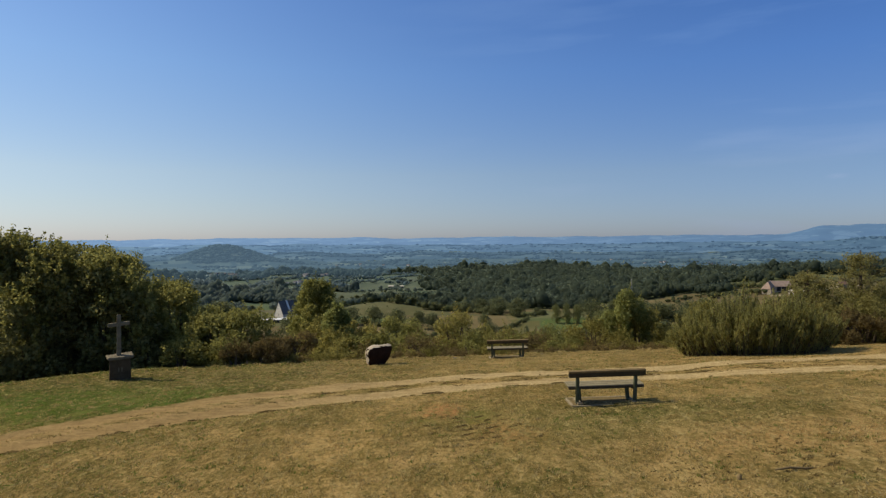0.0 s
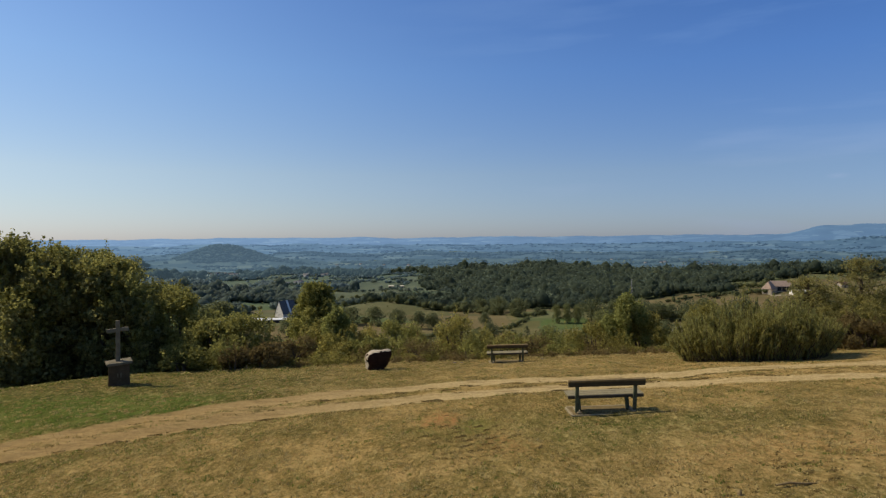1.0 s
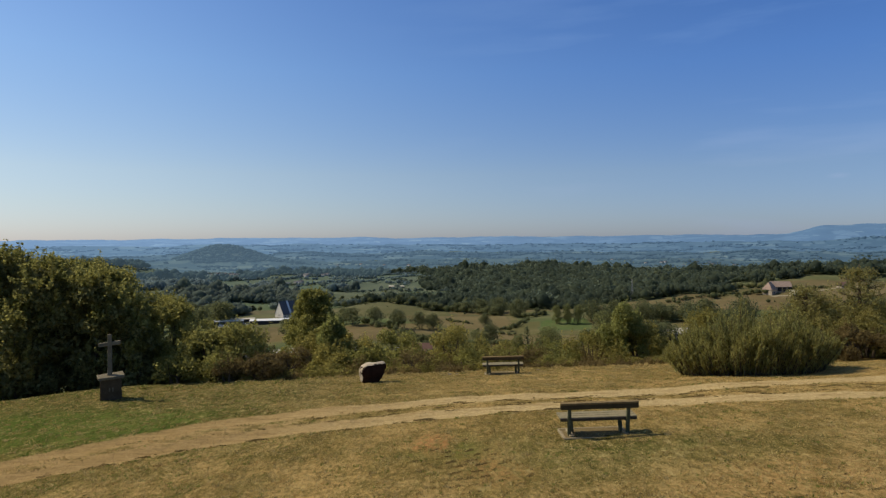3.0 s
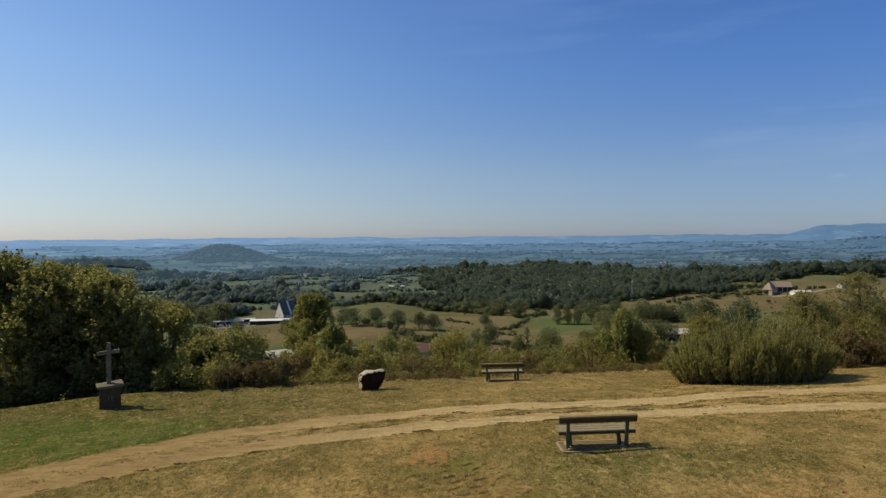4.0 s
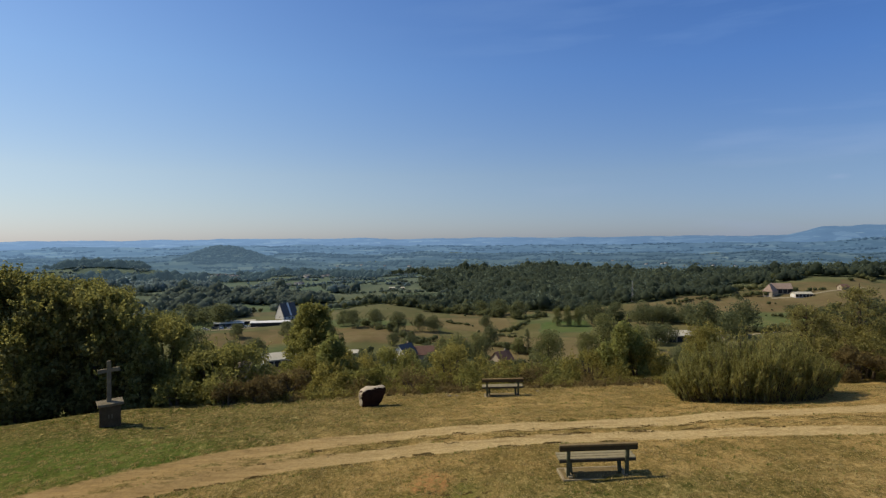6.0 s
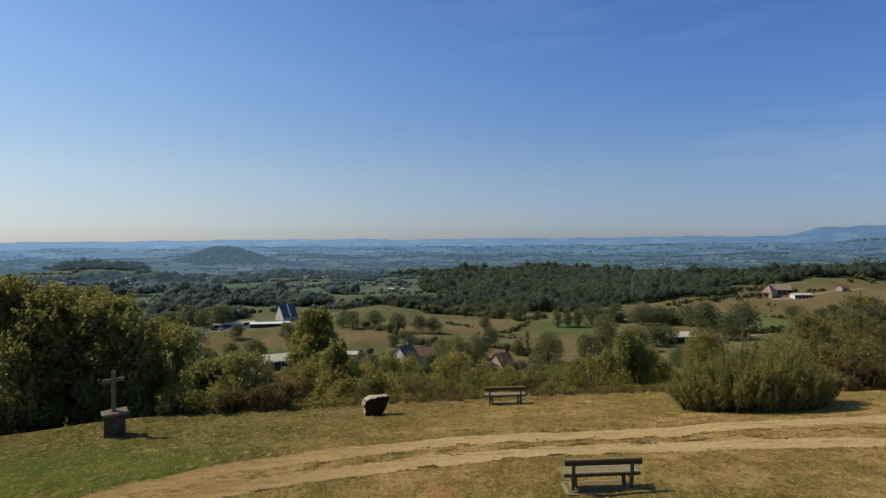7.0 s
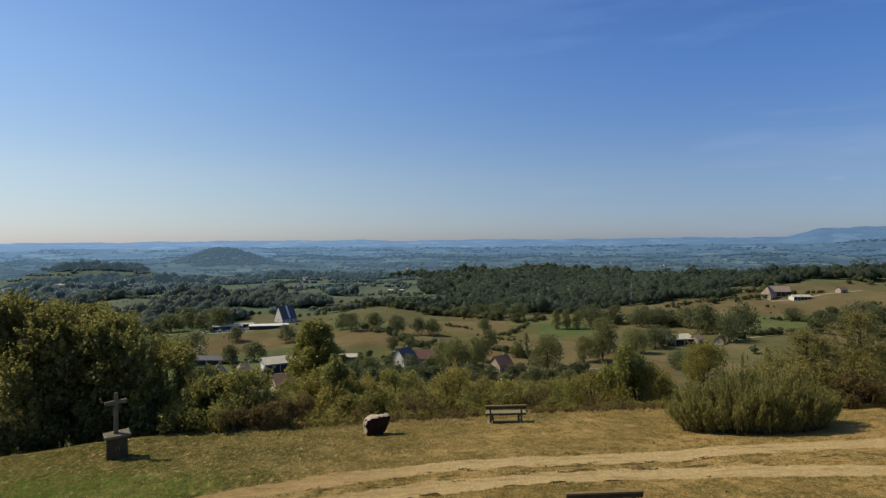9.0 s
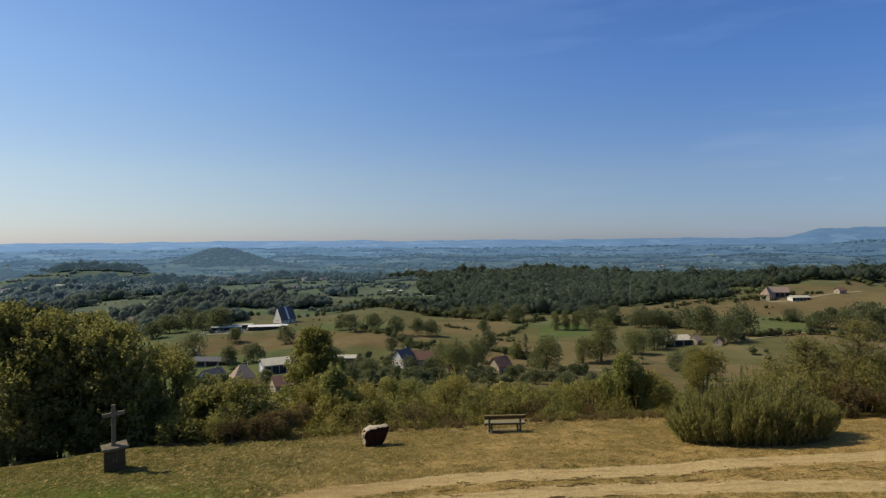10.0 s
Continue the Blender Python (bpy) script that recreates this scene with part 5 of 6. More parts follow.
def scatter_far_woods():
    """Woods and hedgerow trees of the plain."""
    rng = np.random.default_rng(81)
    for i, count in ((0, 26000), (1, 22000), (2, 12000)):
        r0, r1, name, woods, meadow, glow, far = BANDS[i]
        a, r = rng.uniform(-0.72, 0.72, count), np.sqrt(rng.uniform(r0 ** 2, r1 ** 2, count))
        x, y = r * np.sin(a), r * np.cos(a)
        block = rolls(x * 0.4, y, 260, 36, 3) + 1.6 * np.exp(-((x + 700) / 160) ** 2 - ((y - 1900) / 130) ** 2)
        line = np.minimum(np.abs(rolls(x, y, 420, 37, 2)), np.abs(rolls(x, y, 380, 38, 2)))
        keep = (block > 0.5) & (rng.random(count) < 0.85) | (line < 0.022) & (rng.random(count) < 0.3) | (rng.random(count) < 0.006)
        x, y, r = x[keep], y[keep], r[keep]
        size = rng.uniform(4, 9, len(x)) * np.interp(r, (1450, 3800), (0.9, 1.5))
        high = rng.uniform(4, 8, len(x))
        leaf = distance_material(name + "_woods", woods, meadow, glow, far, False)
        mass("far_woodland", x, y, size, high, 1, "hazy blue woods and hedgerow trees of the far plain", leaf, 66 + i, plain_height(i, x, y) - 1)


def scatter_hedges():
    rng = np.random.default_rng(78)
    # loose hedges between the far fields
    n = 70000
    a, r = rng.uniform(-0.80, 0.80, n), np.sqrt(rng.uniform(600 ** 2, 1450 ** 2, n))
    x, y = r * np.sin(a), r * np.cos(a)
    keep = ~in_wood(x, y) & (oval(x, y, FIELDS)[0] < 0)
    x, y = x[keep], y[keep]
    hedge = crops(x, y)[1]
    gaps = rolls(x, y, 70, 14)
    keep = (hedge < 5.0 + 3.2 * gaps) & (gaps > -0.5)
    x, y = x[keep], y[keep]
    size = rng.uniform(1.6, 4.2, len(x)) * 0.9
    # planted lines near the village and the farms
    for thick, line in HEDGES:
        for (ax, ay), (bx, by) in zip(line, line[1:]):
            k = max(3, int(math.hypot(bx - ax, by - ay) / thick * 1.1))
            t = rng.random(k)
            x = np.append(x, ax + (bx - ax) * t + rng.normal(0, thick * 0.5, k))
            y = np.append(y, ay + (by - ay) * t + rng.normal(0, thick * 0.5, k))
            size = np.append(size, thick * rng.uniform(0.45, 1.15, k))
    high = size * rng.uniform(1.3, 2.1, len(x))
    # farther hedges take bluer leaves, which paint haze by distance
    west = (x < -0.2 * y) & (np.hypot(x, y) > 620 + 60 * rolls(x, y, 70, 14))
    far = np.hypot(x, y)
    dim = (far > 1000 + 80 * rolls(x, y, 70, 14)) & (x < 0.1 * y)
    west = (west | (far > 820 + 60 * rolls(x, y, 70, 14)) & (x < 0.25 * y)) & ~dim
    for pick, leaf, said in ((~west & ~dim, LEAF_FAR, "bushy green hedgerows between the valley fields"), (west, LEAF_HAZED, "hedgerows on the far valley side, haze painted blue-green"),
                             (dim, LEAF_HAZED_FAR, "hazy hedgerows beyond the valley")):
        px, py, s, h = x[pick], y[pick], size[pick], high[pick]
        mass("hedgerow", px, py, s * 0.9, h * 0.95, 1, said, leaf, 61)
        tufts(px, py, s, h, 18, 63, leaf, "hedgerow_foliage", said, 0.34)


def scatter_slope():
    """Scrub on the steep slope below the hilltop."""
    rng = np.random.default_rng(79)
    n = 900
    x, y = rng.uniform(-95, 95, n), rng.uniform(38, 175, n)
    keep = (np.abs(x) < y * 0.85) & (rolls(x, y, 40, 15) > -0.15) & (rng.random(n) < 0.75)
    x, y = x[keep], y[keep]
    r = np.hypot(x, y)
    k = 150
    centres, outs = [], []
    size = np.minimum(rng.uniform(0.9, 2.2, len(x)), 1.0 + (r - 38) * 0.02)
    for px, py, s in zip(x, y, size):
        d = rng.normal(0, 1, (k, 3))
        d /= np.linalg.norm(d, axis=1)[:, None]
        d[:, 2] = np.abs(d[:, 2])
        c = np.array((px, py, float(land(px, py)))) + d * (s * rng.uniform(0.55, 1.1, (k, 1))) * np.array((1, 1, 1.15))
        centres.append(c)
        outs.append(d)
    v, f = leaves(rng, np.vstack(centres), np.vstack(outs), 0.36, 0.7)
    ob = new("slope_scrub", solid("slope_scrub", v, f, LEAF_BROOM))
    tagged(ob, "tangled olive-green scrub on the slope", "scrub", kind="stuff")


def scatter_bushes():
    """Loose bushes round the village and on the rough pastures."""
    rng = np.random.default_rng(80)
    x1, y1 = rng.uniform(-125, 75, 900), rng.uniform(195, 345, 900)
    k = (rolls(x1, y1, 35, 16) > 0.05) & (oval(x1, y1, FIELDS)[0] < 0)
    for hx, hy in HOMES:
        k &= np.hypot(x1 - hx, y1 - hy - 3) > 9
        k &= ~((np.abs(x1 - hx) < 7) & (y1 < hy) & (y1 > hy - 26) & (rng.random(900) < 0.8))
    k &= ~((x1 > -98) & (x1 < -28) & (y1 < 321 + (x1 + 66) * 0.26) & (y1 > np.where(x1 < -58, 228, 290) + (x1 + 66) * 0.26))
    n = 2600
    a, r = rng.uniform(-0.7, 0.7, n), np.sqrt(rng.uniform(300 ** 2, 900 ** 2, n))
    x2, y2 = r * np.sin(a), r * np.cos(a)
    k2 = (rolls(x2, y2, 60, 17) > 0.45) & ~in_wood(x2, y2) & (rng.random(n) < 0.55)
    for hx, hy in HOMES:
        k2 &= np.hypot(x2 - hx, y2 - hy) > 16
    x, y = np.append(x1[k], x2[k2]), np.append(y1[k], y2[k2])
    size = 0.8 + 1.9 * rng.random(len(x)) ** 2
    mass("valley_bush", x, y, size * 0.9, size * 1.7, 1, "loose green bushes round the village and pastures", LEAF_FAR, 64)
    tufts(x, y, size, size * 1.8, 26, 65, LEAF_FAR, "valley_bush_foliage", "loose green bushes round the village and pastures", 0.36)


HOMES = ((-84, 247), (-58, 208), (-67, 226), (-101, 262), (-19, 303), (-8, 308), (5, 262), (27.5, 271), (-34, 322), (153, 386), (166, 383), (178, 379), (304, 546), (320, 543), (328, 532), (-147, 507), (-146, 556))
scatter_bushes()
scatter_wood()
scatter_far_woods()
scatter_hedges()
scatter_slope()

# ---- buildings ----
def prism(w, d, h, rise, hip=0.0):
    """Walls with their gables, as one closed block."""
    v = [(-w / 2, -d / 2, -2), (w / 2, -d / 2, -2), (w / 2, d / 2, -2), (-w / 2, d / 2, -2),
         (-w / 2, -d / 2, h), (w / 2, -d / 2, h), (w / 2, d / 2, h), (-w / 2, d / 2, h), (-w / 2 + hip, 0, h + rise), (w / 2 - hip, 0, h + rise)]
    f = [(0, 1, 5, 4), (1, 2, 6, 5), (2, 3, 7, 6), (3, 0, 4, 7), (4, 5, 9, 8), (6, 7, 8, 9), (4, 8, 7), (5, 6, 9), (3, 2, 1, 0)]
    bm = bmesh.new()
    made = [bm.verts.new(q) for q in v]
    for g in f:
        bm.faces.new([made[i] for i in g])
    return bm


def roof_mesh(w, d, h, rise, hip, over, thick):
    """A roof shell with thickness and eaves."""
    bm = bmesh.new()
    k = rise / (d / 2)
    drop = over * k
    e = over * (1 if not hip else 1)
    low = [(-w / 2 - e, -d / 2 - over, h - drop), (w / 2 + e, -d / 2 - over, h - drop), (w / 2 + e, d / 2 + over, h - drop), (-w / 2 - e, d / 2 + over, h - drop)]
    ridge = [(-w / 2 + hip - (0 if hip else e), 0, h + rise), (w / 2 - hip + (0 if hip else e), 0, h + rise)]
    rings = []
    for up in (0.05, 0.05 + thick):
        rings.append([bm.verts.new((x, y, z + up)) for x, y, z in low + ridge])
    a, b = rings
    for r, flip in ((a, True), (b, False)):
        for g in ((0, 1, 5, 4), (2, 3, 4, 5)) + (((1, 2, 5), (3, 0, 4)) if hip else ()):
            q = [r[i] for i in g]
            bm.faces.new(q[::-1] if flip else q)
    around = (0, 1, 2, 3) if hip else (0, 1, 5, 2, 3, 4)
    for i, j in zip(around, around[1:] + around[:1]):
        bm.faces.new((a[i], a[j], b[j], b[i]))
    return bm


def house(name, x, y, turn, w, d, h, rise, wall, roof, label, hip=0.0, windows=2, chimney=True, category="house", over=0.45, door=True, group="", z=None):
    base = float(land(x, y)) if z is None else z
    ob = thing(name, x, y, base, turn, label, category, group)
    walls = part("wall", prism(w, d, h, rise, hip), wall, ob)
    top = part("roof", roof_mesh(w, d, h, rise, hip, over, 0.22), roof, ob)
    storeys = max(1, int(h // 2.7))
    for storey in range(storeys):
        for i in range(windows):
            px = (i + 0.5) / windows * w - w / 2
            if door and storey == 0 and i == windows // 2:
                part("door", one_box((1.2, 0.12, 2.1), pose(px, -d / 2 - 0.02, 1.05)), DARK_OPENING, walls)
                continue
            win = part("window", one_box((1.15, 0.10, 1.35), pose(px, -d / 2 - 0.02, 1.55 + 2.7 * storey)), WALL_WHITE, walls)
            part("pane", one_box((0.95, 0.06, 1.15), pose(px, -d / 2 - 0.06, 1.55 + 2.7 * storey)), GLASS_DARK, win)
    if windows:
        win = part("window", one_box((0.10, 1.0, 1.2), pose(-w / 2 - 0.02, 0, h * 0.55 + 0.4)), WALL_WHITE, walls)
        part("pane", one_box((0.06, 0.8, 1.0), pose(-w / 2 - 0.06, 0, h * 0.55 + 0.4)), GLASS_DARK, win)
    if chimney:
        part("chimney", one_box((0.7, 0.6, 1.6), pose(w * 0.28, 0.3, h + rise + 0.2), 0.03), WALL_STONE, top)
    return ob


def barn(x, y, turn, w, d, h, rise, wall, roof, label, bays=4, group=""):
    """A long open-sided farm shed: dark bays between posts."""
    ob = thing("barn", x, y, float(land(x, y)), turn, label, "barn", group)
    walls = part("wall", prism(w, d, h, rise), wall, ob)
    part("roof", roof_mesh(w, d, h, rise, 0, 0.6, 0.2), roof, ob)
    for i in range(bays):
        px = (i + 0.5) / bays * w - w / 2
        part("bay", one_box((w / bays * 0.86, 0.12, h * 0.84), pose(px, -d / 2 - 0.02, h * 0.42)), DARK_OPENING, walls, "dark open bay")
    part("gable_door", one_box((0.12, d * 0.4, h * 0.75), pose(-w / 2 - 0.02, 0, h * 0.375)), WHITE_SHEET, walls, "pale sliding door")
    return ob


manor = house("slate_house", -146, 556, 50, 16, 13, 3.2, 11.5, WALL_WHITE, ROOF_SLATE, "white-walled house with a steep blue slate roof", windows=4, over=0.3)
part("roof_strip", one_box((1.9, 13.2, 0.2), pose(0.4, -3.35, 9.2, math.degrees(math.atan2(11.5, 6.5)), 0, 0)), WHITE_SHEET, manor.children[1], "white strip down the slate roof")
barn(-147, 507, 8, 32, 9, 3.2, 1.0, DARK_OPENING, WHITE_SHEET, "long low shed with a white sheet roof", 6)
barn(-77.5, 314, 29, 34, 13, 4.6, 2.4, WALL_GREY, ROOF_FIBRE, "long grey barn with a pale fibre-cement roof", 9)
barn(-54, 326, 4, 15, 8, 3.6, 1.0, WALL_GREY, ROOF_FIBRE, "small grey shed beside the long barn", 2)
house("tower_house", -82.5, 247, 32, 8.5, 8.0, 4.6, 4.6, WALL_STONE, ROOF_BROWN, "ochre stone house with a steep hipped brown roof", hip=3.2, windows=2)
house("village_house", -54.5, 208, 32, 9, 7, 2.8, 2.6, WALL_STONE, ROOF_TILE, "stone house with a red tiled roof", windows=3, group="village houses")
house("village_house", -67, 226, -20, 6, 5.5, 2.6, 2.0, WALL_STONE, ROOF_TILE, "small stone house with a red tiled roof", windows=2, group="village houses")
house("village_house", -101, 262, 60, 9, 7, 4.0, 2.8, WALL_WHITE, ROOF_SLATE, "pale house with a slate roof", windows=2, group="village houses")
barn(-128, 336, -4, 22, 8, 3.0, 1.6, WALL_STONE, ROOF_SLATE, "low stone shed with a grey roof", 3)
house("village_house", -160, 380, 12, 9, 7, 3.6, 2.6, WALL_WHITE, ROOF_FIBRE, "small white house with a pale roof", windows=2, group="village houses")
house("village_house", -19, 303, 52, 9, 8, 5.0, 4.4, WALL_WHITE, ROOF_SLATE, "pale gabled house with a blue slate roof", windows=2, group="village houses")
house("village_house", -8, 308, 8, 13, 8, 4.2, 3.6, WALL_STONE, ROOF_TILE, "stone house with a faded red tiled roof", windows=4, group="village houses")
house("shed", 5, 262, 30, 5, 4.5, 2.6, 2.0, WALL_STONE, ROOF_TILE, "small stone shed with a red roof", windows=1, chimney=False, category="shed")
house("village_house", 27.5, 271, 38, 8, 7, 3.4, 3.6, WALL_STONE, ROOF_TILE, "small stone house with a dark red roof", windows=2, group="village houses")
barn(153, 386, 10, 19, 13, 4.2, 2.2, WALL_STONE, ROOF_FIBRE, "stone barn with a wide pale roof", 3)
house("shed", 166, 383, 40, 7, 6, 3.2, 2.4, WALL_STONE, ROOF_BROWN, "small stone outbuilding with a brown roof", windows=1, chimney=False, category="shed")
house("village_house", 178, 376, 55, 6.5, 5.5, 2.6, 2.8, WALL_STONE, ROOF_TILE, "small stone cottage with a reddish gabled roof", windows=2, group="village houses")
house("farmhouse", 304, 546, 35, 10, 8.5, 4.6, 6.2, WALL_STONE, ROOF_BROWN, "tall pale stone farmhouse with a steep hipped brown roof", hip=3.0, windows=3)
barn(317, 552, -6, 17, 9, 4.6, 4.4, WALL_STONE, ROOF_BROWN, "stone farm barn with a large brown roof", 4)
barn(325, 533, 2, 16, 8, 2.8, 1.4, WALL_WHITE, ROOF_FIBRE, "white farm shed with a pale low roof", 5)
house("shed", 371, 545, 15, 8, 6, 3.0, 2.2, WALL_STONE, ROOF_TILE, "small stone field shed", windows=1, chimney=False, category="shed")
house("village_house", 466, 640, -10, 18, 9, 3.6, 2.6, WALL_WHITE, ROOF_FIBRE, "long white house on the hill's shoulder", windows=4, group="village houses")
house("village_house", -311, 606, 20, 12, 9, 5.0, 3.6, WALL_WHITE, ROOF_BROWN, "white house among trees", windows=3, group="village houses")
barn(-322, 703, 3, 18, 8, 2.8, 1.2, WALL_WHITE, ROOF_FIBRE, "long low shed with a pale roof", 6)
barn(-640, 1010, -5, 26, 10, 3, 1.4, WALL_WHITE, ROOF_FIBRE, "long pale farm shed in the fields", 6)
barn(-73, 960, 0, 24, 8, 2.6, 1.2, WALL_STONE, ROOF_FIBRE, "small pale farm shed in the fields", 6)


def car(x, y, turn, paint, label):
    ob = thing("parked_car", x, y, float(land(x, y)), turn, label, "car", "parked cars")
    bm = one_box((4.2, 1.75, 0.62), pose(0, 0, 0.62), 0.14)
    body = part("body", bm, paint, ob)
    bm = one_box((2.3, 1.5, 0.55), pose(-0.15, 0, 1.18), 0.18)
    part("cabin", bm, GLASS_DARK, body, "dark windows")
    part("car_roof", one_box((1.5, 1.35, 0.06), pose(-0.15, 0, 1.47), 0.02), paint, body)
    for sx, sy in product((-1.3, 1.3), (-0.8, 0.8)):
        w = bmesh.new()
        bmesh.ops.create_cone(w, cap_ends=True, segments=12, radius1=0.32, radius2=0.32, depth=0.2, matrix=pose(sx, sy, 0.32, 90, 0, 0))
        part("wheel", w, DARK_OPENING, ob)
    return ob


PAINT_SILVER = plain("silver_car_paint", (0.45, 0.46, 0.47), (0.55, 0.56, 0.57), 2, 0.3, 0.0, metal=0.5)
PAINT_BLUE = plain("dark_car_paint", (0.03, 0.04, 0.06), (0.05, 0.06, 0.09), 2, 0.3, 0.0, metal=0.3)
PAINT_WHITE = plain("white_car_paint", (0.70, 0.70, 0.69), (0.78, 0.78, 0.77), 2, 0.3, 0.0)
for i, (x, y, turn) in enumerate(((-196, 492, 15), (-190, 494, 12), (-184, 492, 20), (-178, 495, 10), (-172, 493, 14), (-166, 497, 8), (-187, 501, 12), (-181, 503, 15), (-175, 503, 9), (-200, 497, 16), (-194, 501, 10), (-169, 504, 12), (-163, 503, 8), (-203, 488, 20))):
    paint, said = ((PAINT_WHITE, "white"), (PAINT_BLUE, "dark blue"), (PAINT_SILVER, "silver"))[i % 3]
    car(x, y, turn, paint, said + " car parked beside the village field")
barn(-176, 523, 14, 20, 6, 2.6, 0.7, DARK_OPENING, ROOF_FIBRE, "low open shelter with a pale curved sheet roof", 4)
barn(-184, 511, 12, 24, 6, 2.6, 0.6, WALL_GREY, WHITE_SHEET, "low white-roofed shelter above parked cars", 5)


def lane(name, points, half, label):
    """A narrow pale lane laid on the land."""
    pts = [Vector((x, y, 0)) for x, y in points]
    fine = []
    for a, b in zip(pts, pts[1:]):
        fine += [a.lerp(b, t / 8) for t in range(8)]
    fine.append(pts[-1])
    verts, faces = [], []
    for i, p in enumerate(fine):
        way = (fine[min(i + 1, len(fine) - 1)] - fine[max(i - 1, 0)]).normalized()
        side = Vector((-way.y, way.x, 0)) * half
        for q in (p + side, p, p - side):
            verts.append((q.x, q.y, float(land(q.x, q.y)) + 0.25))
        if i:
            k = 3 * i
            faces += [(k - 3, k - 2, k + 1, k), (k - 2, k - 1, k + 2, k + 1)]
    ob = new(name, solid(name, verts, faces, LANE, True))
    tagged(ob, label, "road", kind="structure")


lane("road_1", ((20, 268), (38, 272), (54, 282), (70, 284), (84, 278)), 2.0, "pale lane past the village houses")
lane("road_2", ((-205, 486), (-180, 488), (-160, 496), (-140, 520)), 2.5, "pale lane beside parked cars")
lane("road_3", ((186, 382), (205, 388), (230, 392), (262, 398)), 1.3, "pale farm lane")
lane("road_4", ((300, 536), (318, 532), (350, 540), (395, 552)), 2.2, "pale lane past the farm")


def scatter_hamlets():
    """Far villages: too many small houses to count."""
    rng = np.random.default_rng(88)
    wall_v, wall_f, roof_v, roof_f = [], [], [], []
    for cx, cy, wide, deep, count in ((-690, 1000, 90, 40, 12), (-590, 905, 45, 16, 5), (-440, 1235, 60, 20, 14), (-250, 1040, 30, 14, 4), (-270, 1330, 60, 40, 6), (690, 1650, 120, 90, 12),
                                      (760, 1900, 200, 80, 10), (-950, 1500, 120, 70, 12), (-200, 1800, 300, 120, 5)):
        for _ in range(count):
            x, y = cx + rng.normal(0, wide * 0.5), cy + rng.normal(0, deep * 0.5)
            w, d, h, r = rng.uniform(6, 11), rng.uniform(5, 8), rng.uniform(2.6, 4.2), rng.uniform(1.2, 2)
            a = rng.uniform(-0.5, 0.5)
            z = float(land(x, y)) + (3 if math.hypot(x, y) > 1450 else 0)
            c, s = math.cos(a), math.sin(a)
            pts = [(-w / 2, -d / 2, -8), (w / 2, -d / 2, -8), (w / 2, d / 2, -8), (-w / 2, d / 2, -8), (-w / 2, -d / 2, h), (w / 2, -d / 2, h), (w / 2, d / 2, h), (-w / 2, d / 2, h)]
            b = len(wall_v)
            wall_v += [(x + px * c - py * s, y + px * s + py * c, z + pz) for px, py, pz in pts]
            wall_f += [tuple(b + i for i in q) for q in ((0, 1, 5, 4), (1, 2, 6, 5), (2, 3, 7, 6), (3, 0, 4, 7), (4, 5, 6, 7))]
            pts = [(-w / 2, -d / 2 - 0.5, h + 0.05), (w / 2, -d / 2 - 0.5, h + 0.05), (w / 2, d / 2 + 0.5, h + 0.05), (-w / 2, d / 2 + 0.5, h + 0.05), (-w / 2, 0, h + r), (w / 2, 0, h + r)]
            b = len(roof_v)
            roof_v += [(x + px * c - py * s, y + px * s + py * c, z + pz) for px, py, pz in pts]
            roof_f += [tuple(b + i for i in q) for q in ((0, 1, 5, 4), (2, 3, 4, 5), (0, 4, 3, 3), (1, 2, 5, 5))]
    ob = new("far_hamlet", solid("far_hamlet_walls", wall_v, wall_f, WALL_FAR))
    tagged(ob, "scattered white houses of distant villages", "village", kind="stuff")
    bm = bmesh.new()
    made = [bm.verts.new(q) for q in roof_v]
    for g in roof_f:
        bm.faces.new([made[i] for i in dict.fromkeys(g)])
    roofs = part("roofs", bm, ROOF_SLATE, ob)
    tagged(roofs, kind="stuff")


scatter_hamlets()


def mast(x, y, high):
    """A slim lattice mast at the wood's edge."""
    ob = thing("lattice_mast", x, y, float(land(x, y)), 12, "slim grey lattice mast at the wood's edge", "mast")
    for sx, sy in product((-1, 1), (-1, 1)):
        v, f = tube(((sx * 0.9, sy * 0.9, -0.5), (sx * 0.25, sy * 0.25, high)), (0.12, 0.07), 5)
        part("leg", solid("leg", v, f, WALL_GREY), WALL_GREY, ob)
    for i in range(8):
        z0, z1 = high * i / 8, high * (i + 1) / 8
        a, b = 0.9 - 0.65 * i / 8, 0.9 - 0.65 * (i + 1) / 8
        for side in (-1, 1):
            v, f = tube(((-a, side * a, z0), (b, side * b, z1)), (0.05, 0.05), 4)
            part("brace", solid("brace", v, f, WALL_GREY), WALL_GREY, ob)
    return ob


mast(188, 582, 21)

